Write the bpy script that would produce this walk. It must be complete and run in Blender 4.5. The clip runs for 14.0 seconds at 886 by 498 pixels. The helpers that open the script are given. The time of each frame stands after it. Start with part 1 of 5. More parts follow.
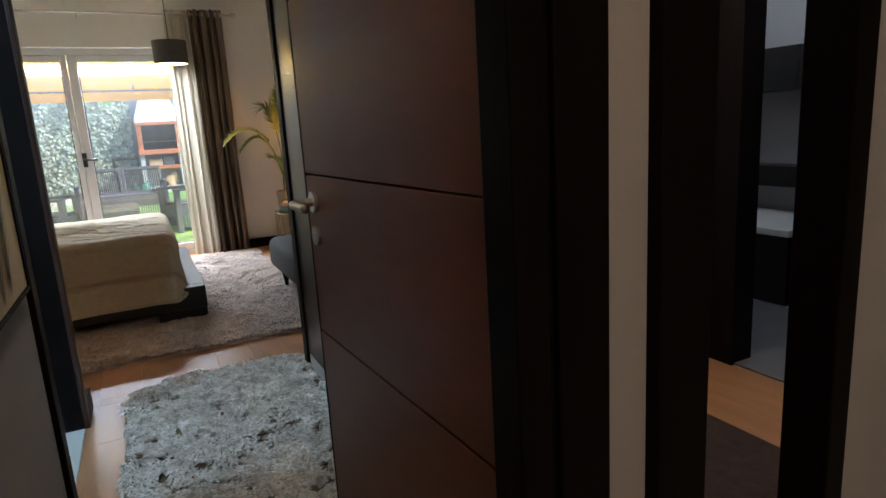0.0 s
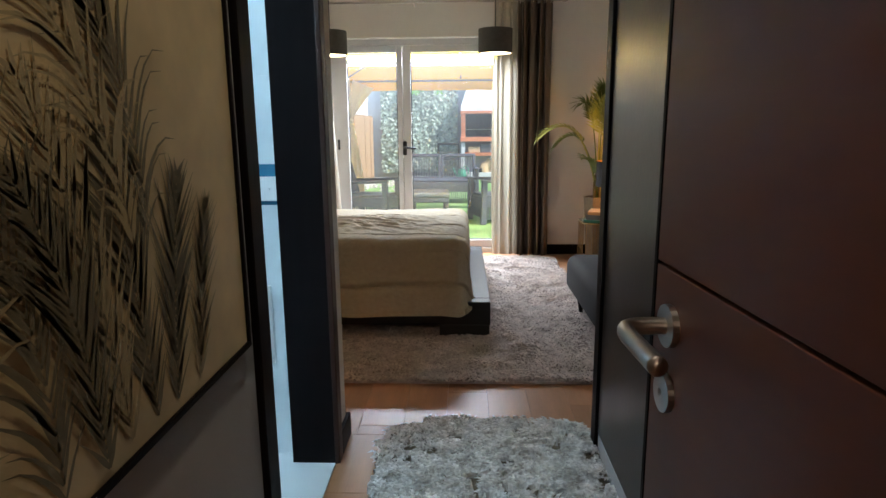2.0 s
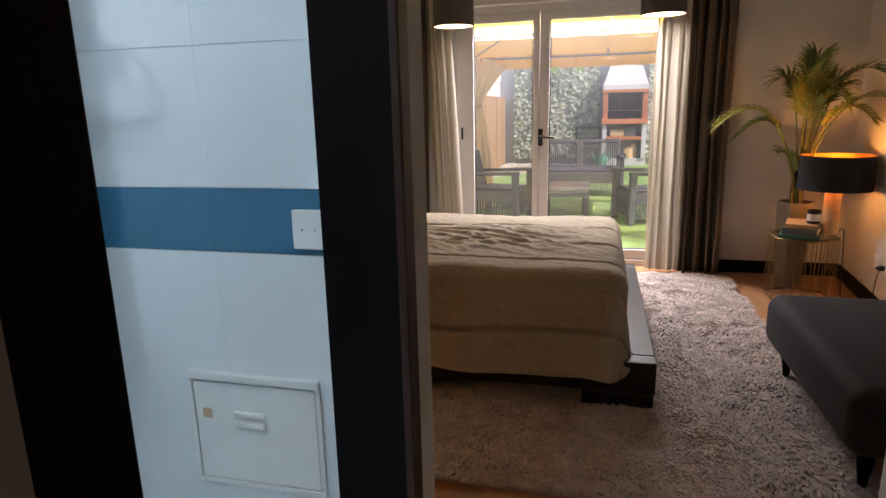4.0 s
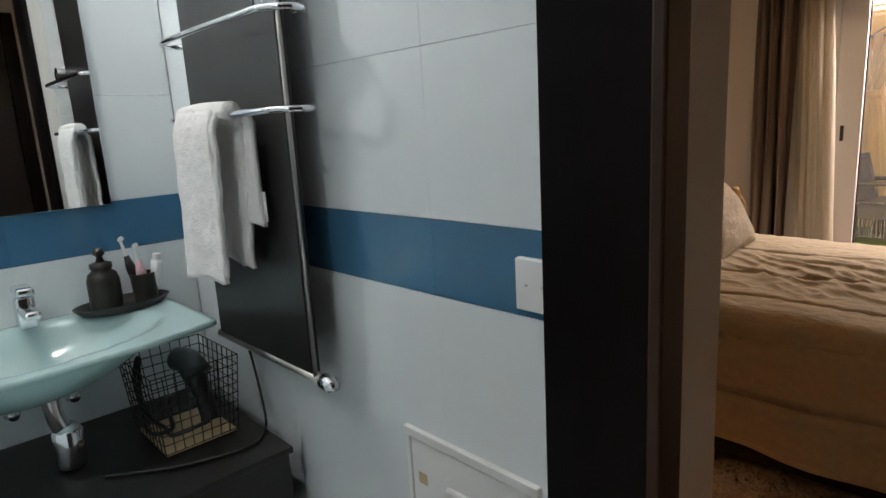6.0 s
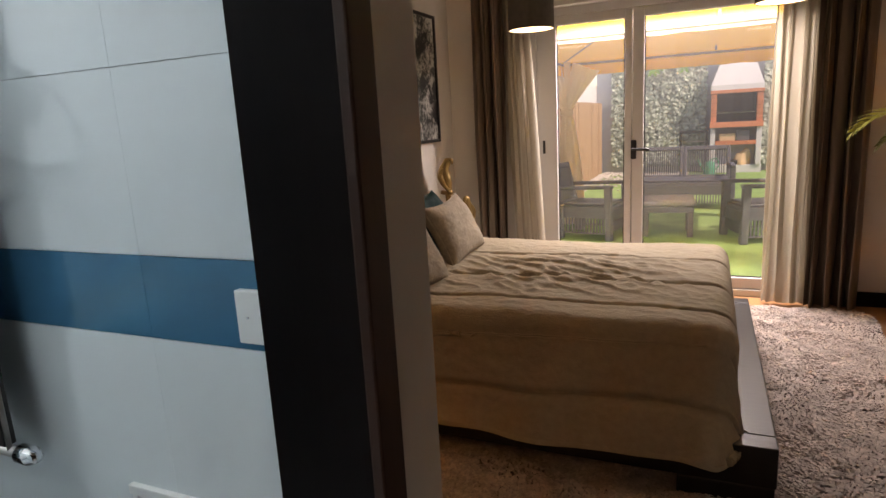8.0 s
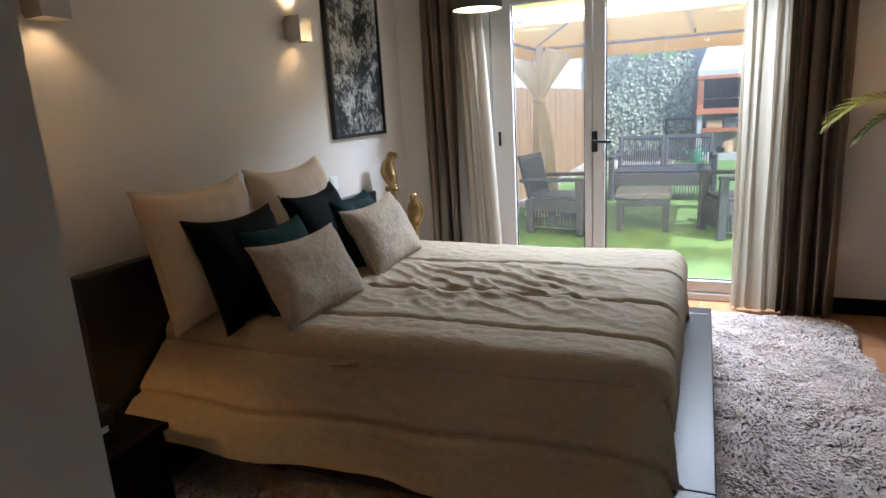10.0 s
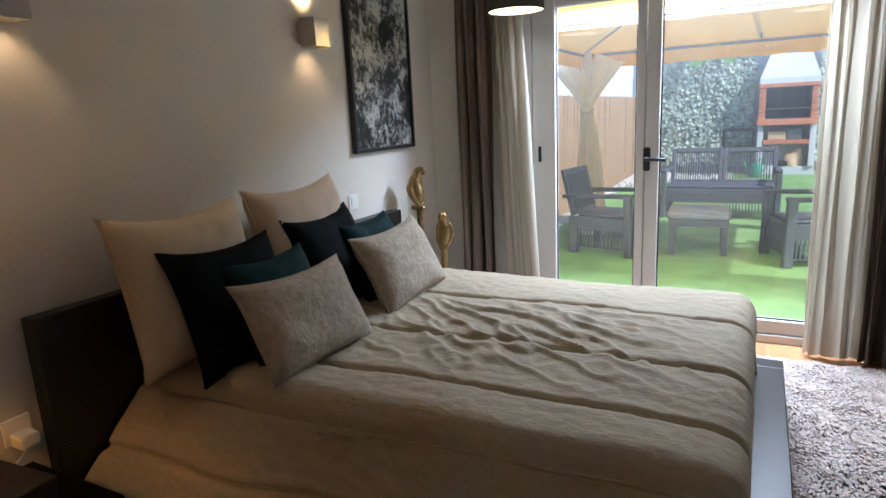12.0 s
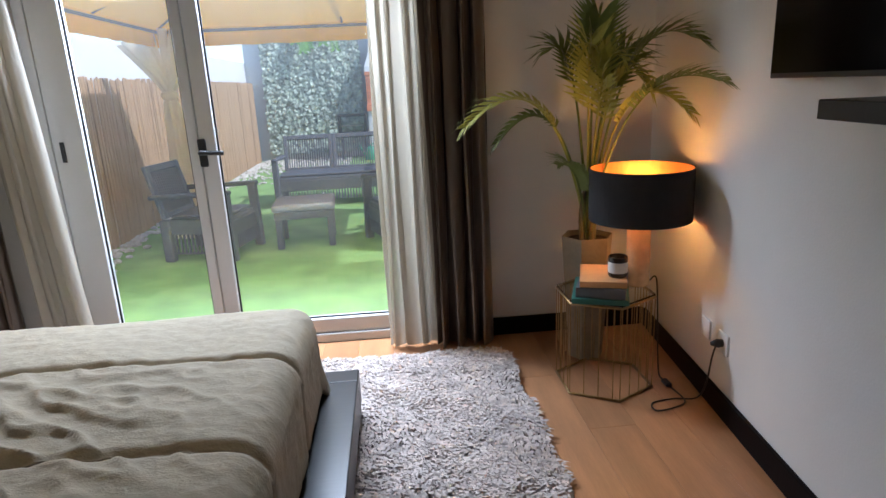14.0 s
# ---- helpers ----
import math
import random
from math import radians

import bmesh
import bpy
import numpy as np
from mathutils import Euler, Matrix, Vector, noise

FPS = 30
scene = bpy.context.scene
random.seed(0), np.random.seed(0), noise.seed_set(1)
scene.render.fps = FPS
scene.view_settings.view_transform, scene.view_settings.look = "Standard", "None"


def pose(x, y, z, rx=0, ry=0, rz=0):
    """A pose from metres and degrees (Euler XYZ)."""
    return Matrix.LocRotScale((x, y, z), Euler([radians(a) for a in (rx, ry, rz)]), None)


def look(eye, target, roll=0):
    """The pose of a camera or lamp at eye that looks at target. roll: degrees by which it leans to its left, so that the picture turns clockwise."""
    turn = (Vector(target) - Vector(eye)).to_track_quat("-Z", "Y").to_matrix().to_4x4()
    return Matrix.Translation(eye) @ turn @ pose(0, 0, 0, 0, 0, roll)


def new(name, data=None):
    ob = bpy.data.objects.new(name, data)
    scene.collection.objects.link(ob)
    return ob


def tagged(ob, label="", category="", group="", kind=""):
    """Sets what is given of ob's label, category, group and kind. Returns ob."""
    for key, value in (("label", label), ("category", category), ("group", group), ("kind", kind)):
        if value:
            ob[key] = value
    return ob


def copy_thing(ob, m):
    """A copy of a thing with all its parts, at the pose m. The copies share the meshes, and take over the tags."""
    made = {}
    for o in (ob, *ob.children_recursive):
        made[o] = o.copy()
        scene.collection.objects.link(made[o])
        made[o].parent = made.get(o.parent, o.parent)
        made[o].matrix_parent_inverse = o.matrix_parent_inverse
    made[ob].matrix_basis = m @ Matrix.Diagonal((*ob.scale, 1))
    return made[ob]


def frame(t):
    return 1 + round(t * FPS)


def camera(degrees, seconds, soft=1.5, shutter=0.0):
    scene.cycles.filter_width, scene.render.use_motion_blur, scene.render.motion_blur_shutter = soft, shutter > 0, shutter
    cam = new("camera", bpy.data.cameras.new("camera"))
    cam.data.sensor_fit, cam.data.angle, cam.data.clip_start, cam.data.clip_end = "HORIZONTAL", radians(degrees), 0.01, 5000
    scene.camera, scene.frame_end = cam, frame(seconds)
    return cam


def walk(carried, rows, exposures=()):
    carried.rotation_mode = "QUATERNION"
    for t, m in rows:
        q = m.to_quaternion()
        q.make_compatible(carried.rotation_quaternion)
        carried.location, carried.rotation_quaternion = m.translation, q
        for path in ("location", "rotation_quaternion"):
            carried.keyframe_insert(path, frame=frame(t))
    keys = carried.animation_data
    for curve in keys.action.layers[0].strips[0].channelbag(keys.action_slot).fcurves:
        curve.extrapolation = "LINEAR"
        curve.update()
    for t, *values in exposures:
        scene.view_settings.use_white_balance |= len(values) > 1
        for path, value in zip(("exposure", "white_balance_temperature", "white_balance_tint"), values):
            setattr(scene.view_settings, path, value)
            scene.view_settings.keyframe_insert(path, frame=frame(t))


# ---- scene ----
cam = camera(72.4, 14.0)
PATH = [
    (0, (-0.087, 0.526, 1.209), (0.774, 2.285, 0.807), -3.4),
    (0.5, (-0.031, 0.621, 1.234), (0.531, 2.502, 0.855), -2.0),
    (1, (0.013, 0.8, 1.24), (0.306, 2.743, 0.867), -1.2),
    (1.5, (0.027, 1.052, 1.264), (0.109, 3.014, 0.883), -0.8),
    (2, (0.044, 1.309, 1.275), (-0.022, 3.269, 0.88), -0.5),
    (2.2, (0.054, 1.407, 1.303), (-0.054, 3.362, 0.895), -0.4),
    (4.3, (-0.082, 2.413, 1.311), (-0.709, 4.256, 0.853), -2.0),
    (4.5, (-0.094, 2.482, 1.299), (-0.836, 4.282, 0.841), -2.5),
    (5, (-0.131, 2.598, 1.297), (-1.178, 4.243, 0.854), -3.1),
    (5.5, (-0.128, 2.69, 1.309), (-1.428, 4.149, 0.884), -3.4),
    (6, (-0.094, 2.743, 1.323), (-1.519, 4.086, 0.917), -3.3),
    (6.5, (-0.095, 2.744, 1.326), (-1.51, 4.102, 0.932), -3.1),
    (7, (-0.113, 2.753, 1.329), (-1.403, 4.23, 0.935), -3.3),
    (7.5, (-0.091, 2.746, 1.337), (-1.142, 4.401, 0.943), -3.3),
    (8, (-0.036, 2.777, 1.344), (-0.828, 4.567, 0.934), -3.2),
    (8.2, (-0.001, 2.799, 1.342), (-0.701, 4.626, 0.93), -3.7),
    (10.3, (0.155, 3.355, 1.358), (-0.668, 5.117, 0.89), -3.1),
    (10.5, (0.169, 3.419, 1.367), (-0.745, 5.137, 0.905), -3.2),
    (11, (0.181, 3.506, 1.365), (-0.895, 5.132, 0.918), -3.1),
    (11.5, (0.128, 3.561, 1.378), (-0.951, 5.189, 0.945), -2.9),
    (12, (0.063, 3.655, 1.384), (-0.848, 5.382, 0.954), -2.8),
    (12.5, (0.064, 3.74, 1.363), (-0.561, 5.588, 0.921), -2.8),
    (13, (0.15, 3.871, 1.339), (-0.153, 5.791, 0.867), -2.8),
    (13.5, (0.278, 4.08, 1.344), (0.253, 6.016, 0.84), -2.6),
    (14, (0.401, 4.304, 1.342), (0.551, 6.229, 0.82), -2.8),
]
walk(cam, [(t, look(eye, target, roll)) for t, eye, target, roll in PATH],
     [(0, 1.7, 6050, 10), (2.2, 1.65, 6050, 10), (4.3, 1.1, 7500, 28), (5.5, 1.0, 8600, 30), (6.5, 0.95, 9200, 32), (8.2, 1.0, 8100, 28), (10.3, 1.4, 5600, 12), (12, 1.24, 5550, 12), (14, 1.05, 5550, 12)])

# ---- light ----
world = bpy.data.worlds.new("sky")
scene.world = world
world.use_nodes = True
_n = world.node_tree.nodes
sky = _n.new("ShaderNodeTexSky")
sky.sky_type = "NISHITA"
sky.sun_disc = False
sky.sun_elevation, sky.sun_rotation = radians(42), radians(115)
_n["Background"].inputs[1].default_value = 0.105
world.node_tree.links.new(sky.outputs[0], _n["Background"].inputs[0])
sun = new("sun", bpy.data.lights.new("sun", "SUN"))
sun.data.energy, sun.data.angle, sun.data.color = 2.1, radians(0.6), (1, 0.95, 0.86)
sun.matrix_world = look((9.3, 5.05, 9.0), (0.2, 9.3, 0))


def lamp(name, kind, m, energy, color, size=0.05, spot=60):
    d = bpy.data.lights.new(name, kind)
    d.energy, d.color = energy, color
    if kind == "AREA":
        d.size = size
    else:
        d.shadow_soft_size = size
    if kind == "SPOT":
        d.spot_size, d.spot_blend = radians(spot), 0.6
    ob = new(name, d)
    ob.matrix_world = m
    return ob


AMBER, COOL = (1, 0.5, 0.12), (0.63, 0.86, 1)
lamp("bathroom_light", "POINT", pose(-1.86, 2.82, 2.45), 12.5, COOL, 0.015)
lamp("bathroom_light", "POINT", pose(-0.85, 2.05, 2.5), 5.5, COOL, 0.02)
lamp("hall_light", "POINT", pose(0.1, -0.5, 2.3), 5.5, (1, 0.72, 0.48), 0.1)
# unseen fill spot without a fixture, added to brighten the picture and runner
lamp("passage_fill", "SPOT", look((0.1, 1.9, 2.56), (-0.25, 1.95, 0)), 5, (1, 0.84, 0.62), 0.06, 96)
# two unseen fills added to brighten the side rooms; no lamp known there
lamp("side_room_fill", "POINT", pose(3.0, 2.7, 2.4), 4, (0.85, 0.93, 1), 0.15)
lamp("side_room_fill", "POINT", pose(1.6, 2.3, 2.4), 8, (1, 0.85, 0.7), 0.15)
lamp("bedside_bulb", "POINT", pose(-1.71, 4.1, 0.83), 2.6, AMBER, 0.03)
lamp("corner_bulb", "POINT", pose(1.46, 6.8, 0.85), 3.8, AMBER, 0.03)
for y, z in ((4.71, 1.775), (6.10, 1.8)):
    lamp("sconce_bulb", "SPOT", look((-1.86, y, z - 0.04), (-1.87, y, 0)), 0.55, (1, 0.62, 0.3), 0.02, 110)
    lamp("sconce_bulb", "SPOT", look((-1.86, y, z + 0.04), (-1.87, y, 3)), 7, (1, 0.62, 0.3), 0.02, 85)

sky_lamp = bpy.data.lights.new("daylight", "AREA")
sky_lamp.shape, sky_lamp.size, sky_lamp.size_y, sky_lamp.energy, sky_lamp.color = "RECTANGLE", 1.7, 0.5, 165, (0.84, 0.92, 1)
new("daylight", sky_lamp).matrix_world = look((-0.37, 7.82, 2.36), (-0.37, 5.6, 0.3))

# ---- materials ----


def material(name, color, rough=0.6, metal=0.0, vary=0.12, scale=8.0, bump=0.05, fine=60.0, stretch=(1, 1, 1), spec=0.5, random_tint=0.0):
    """Principled surface with colour variation at two scales and fine relief."""
    m = bpy.data.materials.new(name)
    m.use_nodes = True
    t = m.node_tree
    n, l = t.nodes, t.links
    b = n["Principled BSDF"]
    co, mp = n.new("ShaderNodeTexCoord"), n.new("ShaderNodeMapping")
    mp.inputs["Scale"].default_value = stretch
    l.new(co.outputs["Object"], mp.inputs[0])
    big, small = n.new("ShaderNodeTexNoise"), n.new("ShaderNodeTexNoise")
    for tex, s in ((big, scale), (small, fine)):
        tex.inputs["Scale"].default_value, tex.inputs["Detail"].default_value = s, 4
        l.new(mp.outputs[0], tex.inputs["Vector"])
    mix = n.new("ShaderNodeMixRGB")
    mix.blend_type = "MIX"
    add = n.new("ShaderNodeMath")
    add.operation = "MULTIPLY_ADD"
    l.new(small.outputs["Fac"], add.inputs[0])
    add.inputs[1].default_value = 0.4
    l.new(big.outputs["Fac"], add.inputs[2])
    ramp = n.new("ShaderNodeMapRange")
    ramp.inputs["From Min"].default_value, ramp.inputs["From Max"].default_value = 0.4, 1.0
    l.new(add.outputs[0], ramp.inputs["Value"])
    l.new(ramp.outputs[0], mix.inputs[0])
    mix.inputs[1].default_value = (*[c * (1 - vary) for c in color], 1)
    mix.inputs[2].default_value = (*[min(1, c * (1 + vary)) for c in color], 1)
    out = mix.outputs[0]
    if random_tint:
        info, hsv, mr = n.new("ShaderNodeObjectInfo"), n.new("ShaderNodeHueSaturation"), n.new("ShaderNodeMapRange")
        mr.inputs["To Min"].default_value, mr.inputs["To Max"].default_value = 1 - random_tint, 1 + random_tint
        l.new(info.outputs["Random"], mr.inputs["Value"])
        l.new(mr.outputs[0], hsv.inputs["Value"])
        l.new(out, hsv.inputs["Color"])
        out = hsv.outputs[0]
    l.new(out, b.inputs["Base Color"])
    b.inputs["Roughness"].default_value, b.inputs["Metallic"].default_value = rough, metal
    b.inputs["Specular IOR Level"].default_value = spec
    if bump:
        bp = n.new("ShaderNodeBump")
        bp.inputs["Strength"].default_value, bp.inputs["Distance"].default_value = min(1, bump * 5), 0.01
        l.new(add.outputs[0], bp.inputs["Height"])
        l.new(bp.outputs[0], b.inputs["Normal"])
    return m


def bsdf(m):
    return m.node_tree.nodes["Principled BSDF"]


def glowing(name, color, strength):
    m = bpy.data.materials.new(name)
    m.use_nodes = True
    b = bsdf(m)
    b.inputs["Base Color"].default_value = (*color, 1)
    b.inputs["Emission Color"].default_value = (*color, 1)
    b.inputs["Emission Strength"].default_value = strength
    return m


PLASTER = material("plaster", (0.68, 0.65, 0.61), 0.85, vary=0.04, scale=3, bump=0.03, fine=120)
GREIGE = material("greige_paint", (0.68, 0.64, 0.59), 0.85, vary=0.04, scale=3, bump=0.03, fine=120)
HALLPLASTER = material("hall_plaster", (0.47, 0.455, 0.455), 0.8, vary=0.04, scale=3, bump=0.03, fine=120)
CEIL = material("ceiling_paint", (0.8, 0.79, 0.77), 0.9, vary=0.03, scale=2, bump=0.01)
DARKWOOD = material("wenge", (0.008, 0.006, 0.006), 0.45, vary=0.35, scale=5, bump=0.02, fine=50, stretch=(1, 1, 0.08), spec=0.04)
BEDWOOD = material("black_brown_veneer", (0.01, 0.008, 0.0075), 0.35, vary=0.3, scale=6, bump=0.015, fine=60, stretch=(0.2, 1, 1))
LEAFWOOD = material("door_veneer", (0.15, 0.048, 0.021), 0.4, vary=0.22, scale=3, bump=0, fine=40, stretch=(1, 0.2, 1.2), spec=0.3)
# reddish-brown casing, its colour lightened for light falling from the bedroom
LITCASING = material("lit_brown_casing", (0.04, 0.018, 0.012), 0.45, vary=0.3, scale=4, bump=0.015, fine=40, stretch=(1, 1, 0.1), spec=0.25)
OAK = material("laminate_oak", (0.39, 0.19, 0.088), 0.33, vary=0.22, scale=2.5, bump=0.012, fine=30, stretch=(6, 0.6, 6), random_tint=0.13)
TILEW = material("pale_tile", (0.72, 0.78, 0.8), 0.14, vary=0.02, scale=1.5, bump=0.006, fine=12, random_tint=0.02)
TILEB = material("blue_tile", (0.03, 0.155, 0.27), 0.05, vary=0.06, scale=2, bump=0.006, fine=12)
GROUT = material("grout", (0.75, 0.78, 0.8), 0.9, vary=0.05)
CHROME = material("chrome", (0.75, 0.76, 0.78), 0.12, 1.0, vary=0.03, bump=0)
STEEL = material("brushed_steel", (0.5, 0.47, 0.44), 0.3, 1.0, vary=0.05, bump=0.01)
BLACKMETAL = material("black_metal", (0.012, 0.012, 0.013), 0.4, vary=0.2, bump=0.01)
RADIATOR = material("charcoal_enamel", (0.022, 0.021, 0.021), 0.28, vary=0.12, scale=4, bump=0.004)
TERRY = material("terry_cotton", (0.82, 0.81, 0.8), 0.95, vary=0.06, scale=30, bump=0.18, fine=220)
WHITEPLASTIC = material("white_plastic", (0.78, 0.79, 0.78), 0.35, vary=0.02, bump=0)
ALU = material("grey_aluminium", (0.6, 0.6, 0.6), 0.42, vary=0.04, scale=5, bump=0.004)
DUVET = material("khaki_duvet", (0.41, 0.345, 0.245), 0.88, vary=0.1, scale=38, bump=0.07, fine=170, stretch=(1, 1.7, 1))
LINEN = material("beige_linen", (0.56, 0.45, 0.33), 0.9, vary=0.08, scale=14, bump=0.07, fine=180)
WOVEN = material("oatmeal_weave", (0.42, 0.36, 0.28), 0.92, vary=0.22, scale=45, bump=0.12, fine=260)
VELVET = material("bottle_green_velvet", (0.006, 0.03, 0.031), 0.7, vary=0.3, scale=9, bump=0.03, fine=150)
VELVETBLK = material("black_velvet", (0.003, 0.005, 0.006), 0.75, vary=0.3, scale=9, bump=0.03, fine=150)
for _m in (VELVET, VELVETBLK):
    bsdf(_m).inputs["Specular IOR Level"].default_value = 0.08
CHARCOAL = material("charcoal_velvet", (0.011, 0.011, 0.013), 0.8, vary=0.2, scale=10, bump=0.03, fine=160)
bsdf(CHARCOAL).inputs["Sheen Weight"].default_value = 0.03
SHAG = material("shag_pile", (0.54, 0.46, 0.415), 0.95, vary=0.3, scale=18, bump=0.02, fine=90)
RUGBASE = material("rug_backing", (0.2, 0.17, 0.12), 0.95, vary=0.3, scale=20)
SHAGB = material("shag_pile_grey", (0.85, 0.79, 0.67), 0.95, vary=0.5, scale=20, bump=0.02, fine=90)
for _m in (SHAG, SHAGB):
    t_ = _m.node_tree
    geo, hs, mr_ = t_.nodes.new("ShaderNodeNewGeometry"), t_.nodes.new("ShaderNodeHueSaturation"), t_.nodes.new("ShaderNodeMapRange")
    mr_.inputs["To Min"].default_value, mr_.inputs["To Max"].default_value = (0.84, 1.2) if _m is SHAG else (0.7, 1.25)
    src = bsdf(_m).inputs["Base Color"].links[0].from_socket
    t_.links.new(geo.outputs["Random Per Island"], mr_.inputs["Value"])
    t_.links.new(mr_.outputs[0], hs.inputs["Value"])
    t_.links.new(src, hs.inputs["Color"])
    t_.links.new(hs.outputs[0], bsdf(_m).inputs["Base Color"])
SATIN = material("taupe_satin", (0.14, 0.105, 0.082), 0.32, 0.3, vary=0.1, scale=10, bump=0.02, fine=200, stretch=(1, 1, 0.3))
GOLD = material("aged_gold", (0.3, 0.2, 0.085), 0.36, 0.85, vary=0.25, scale=25, bump=0.05)
SHADEBLK = material("black_shade_fabric", (0.012, 0.011, 0.012), 0.85, vary=0.15, scale=30, bump=0.04, fine=300)
SHADEGREY = material("grey_shade_fabric", (0.075, 0.07, 0.062), 0.85, vary=0.15, scale=30, bump=0.04, fine=300)
GOLDLINING = material("gold_lining", (0.75, 0.33, 0.07), 0.45, 0.6, vary=0.08, bump=0.02)
# amber here is the bulb's glow on the lamp base, put into its colour
LAMPLITBASE = material("lamplit_base", (0.6, 0.46, 0.26), 0.25, vary=0.25, scale=9, bump=0.01, fine=40)
CONCRETE = material("pot_concrete", (0.24, 0.19, 0.13), 0.8, vary=0.2, scale=9, bump=0.06)
SOIL = material("soil", (0.05, 0.035, 0.025), 0.95, vary=0.4, scale=30, bump=0.2)
FROND = material("palm_frond", (0.135, 0.185, 0.036), 0.45, vary=0.35, scale=6, bump=0.02)
# brighter, yellower copy of the frond colour: the table lamp's light painted in
FRONDLIT = material("lamplit_palm_frond", (0.38, 0.385, 0.075), 0.45, vary=0.3, scale=6, bump=0.02)
STALK = material("palm_stalk", (0.12, 0.1, 0.04), 0.6, vary=0.3, scale=20, bump=0.05)
RESIN = material("graphite_resin", (0.092, 0.098, 0.115), 0.5, vary=0.12, scale=20, bump=0.03)
CUSHIONGREY = material("grey_outdoor_cushion", (0.25, 0.255, 0.28), 0.85, vary=0.1, scale=12, bump=0.05)
TURF = material("artificial_turf", (0.2, 0.34, 0.11), 0.9, vary=0.25, scale=3, bump=0.15, fine=250)
PEBBLE = material("pebbles", (0.5, 0.47, 0.43), 0.8, vary=0.3, scale=30, bump=0.05)
BAMBOO = material("reed", (0.37, 0.25, 0.15), 0.7, vary=0.18, scale=12, bump=0.05, stretch=(4, 4, 0.3))
WHITEWALL = material("white_render", (0.6, 0.61, 0.63), 0.9, vary=0.05, scale=2, bump=0.05)
IVY = material("ivy_leaf", (0.36, 0.42, 0.35), 0.6, vary=0.6, scale=7, bump=0.03)
FERN = material("fern_leaf", (0.14, 0.3, 0.05), 0.55, vary=0.3, scale=9, bump=0.02)
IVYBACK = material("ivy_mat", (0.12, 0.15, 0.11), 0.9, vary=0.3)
BRICKORANGE = material("orange_brick", (0.55, 0.2, 0.1), 0.8, vary=0.15, scale=12, bump=0.06, random_tint=0.12)
SOOT = material("soot", (0.03, 0.028, 0.027), 0.95, vary=0.3, bump=0.05)
CANVASY = material("ochre_canopy", (0.78, 0.42, 0.025), 0.85, vary=0.06, scale=3, bump=0.03)
CANVASW = material("cream_canopy", (0.8, 0.71, 0.56), 0.85, vary=0.05, scale=3, bump=0.03)
PAPER = material("book_paper", (0.7, 0.66, 0.58), 0.85, vary=0.06, scale=40)
BOOKGREEN = material("green_cover", (0.03, 0.13, 0.1), 0.5, vary=0.1)
BOOKGREY = material("slate_cover", (0.12, 0.12, 0.13), 0.55, vary=0.1)
BOOKTAN = material("tan_cover", (0.62, 0.33, 0.14), 0.55, vary=0.1)
SCREEN = material("black_screen", (0.004, 0.004, 0.005), 0.15, vary=0.1, bump=0, spec=0.15)
AMBERGLASS = material("smoked_candle_glass", (0.03, 0.018, 0.012), 0.1, vary=0.1, bump=0)
CERAMIC = material("dark_bronze_ceramic", (0.035, 0.032, 0.028), 0.35, 0.5, vary=0.25, scale=20, bump=0.03)
PINK = material("pink_plastic", (0.75, 0.42, 0.45), 0.35, vary=0.03, bump=0)
CARD = material("cardboard", (0.6, 0.42, 0.26), 0.85, vary=0.1, bump=0.02)
RUGDARK = material("dark_brown_pile", (0.045, 0.025, 0.02), 0.95, vary=0.4, scale=20, bump=0.3, fine=150)
for _m in (CANVASY, CANVASW):
    t_ = _m.node_tree
    mixs, tr = t_.nodes.new("ShaderNodeMixShader"), t_.nodes.new("ShaderNodeBsdfTranslucent")
    tr.inputs["Color"].default_value = (0.78, 0.4, 0.02, 1) if _m is CANVASY else (0.85, 0.76, 0.6, 1)
    mixs.inputs[0].default_value = 0.38 if _m is CANVASY else 0.5
    out_ = t_.nodes["Material Output"]
    t_.links.new(bsdf(_m).outputs[0], mixs.inputs[1])
    t_.links.new(tr.outputs[0], mixs.inputs[2])
    t_.links.new(mixs.outputs[0], out_.inputs[0])


def sheer_material():
    m = material("ivory_voile", (0.6, 0.55, 0.46), 0.9, vary=0.05, scale=20, bump=0.02, fine=300)
    t = m.node_tree
    a, b = t.nodes.new("ShaderNodeMixShader"), t.nodes.new("ShaderNodeMixShader")
    tl, tp = t.nodes.new("ShaderNodeBsdfTranslucent"), t.nodes.new("ShaderNodeBsdfTransparent")
    tl.inputs["Color"].default_value = (0.5, 0.455, 0.37, 1)
    a.inputs[0].default_value, b.inputs[0].default_value = 0.38, 0.12
    t.links.new(bsdf(m).outputs[0], a.inputs[1])
    t.links.new(tl.outputs[0], a.inputs[2])
    t.links.new(a.outputs[0], b.inputs[1])
    t.links.new(tp.outputs[0], b.inputs[2])
    t.links.new(b.outputs[0], t.nodes["Material Output"].inputs[0])
    return m


VOILE = sheer_material()


def glass_material(name, color, rough=0.0, ior=1.45):
    m = bpy.data.materials.new(name)
    m.use_nodes = True
    b = bsdf(m)
    b.inputs["Base Color"].default_value = (*color, 1)
    b.inputs["Roughness"].default_value, b.inputs["IOR"].default_value = rough, ior
    b.inputs["Transmission Weight"].default_value = 1.0
    return m


TOPGLASS = glass_material("clear_table_glass", (0.9, 0.97, 0.94), 0.02)


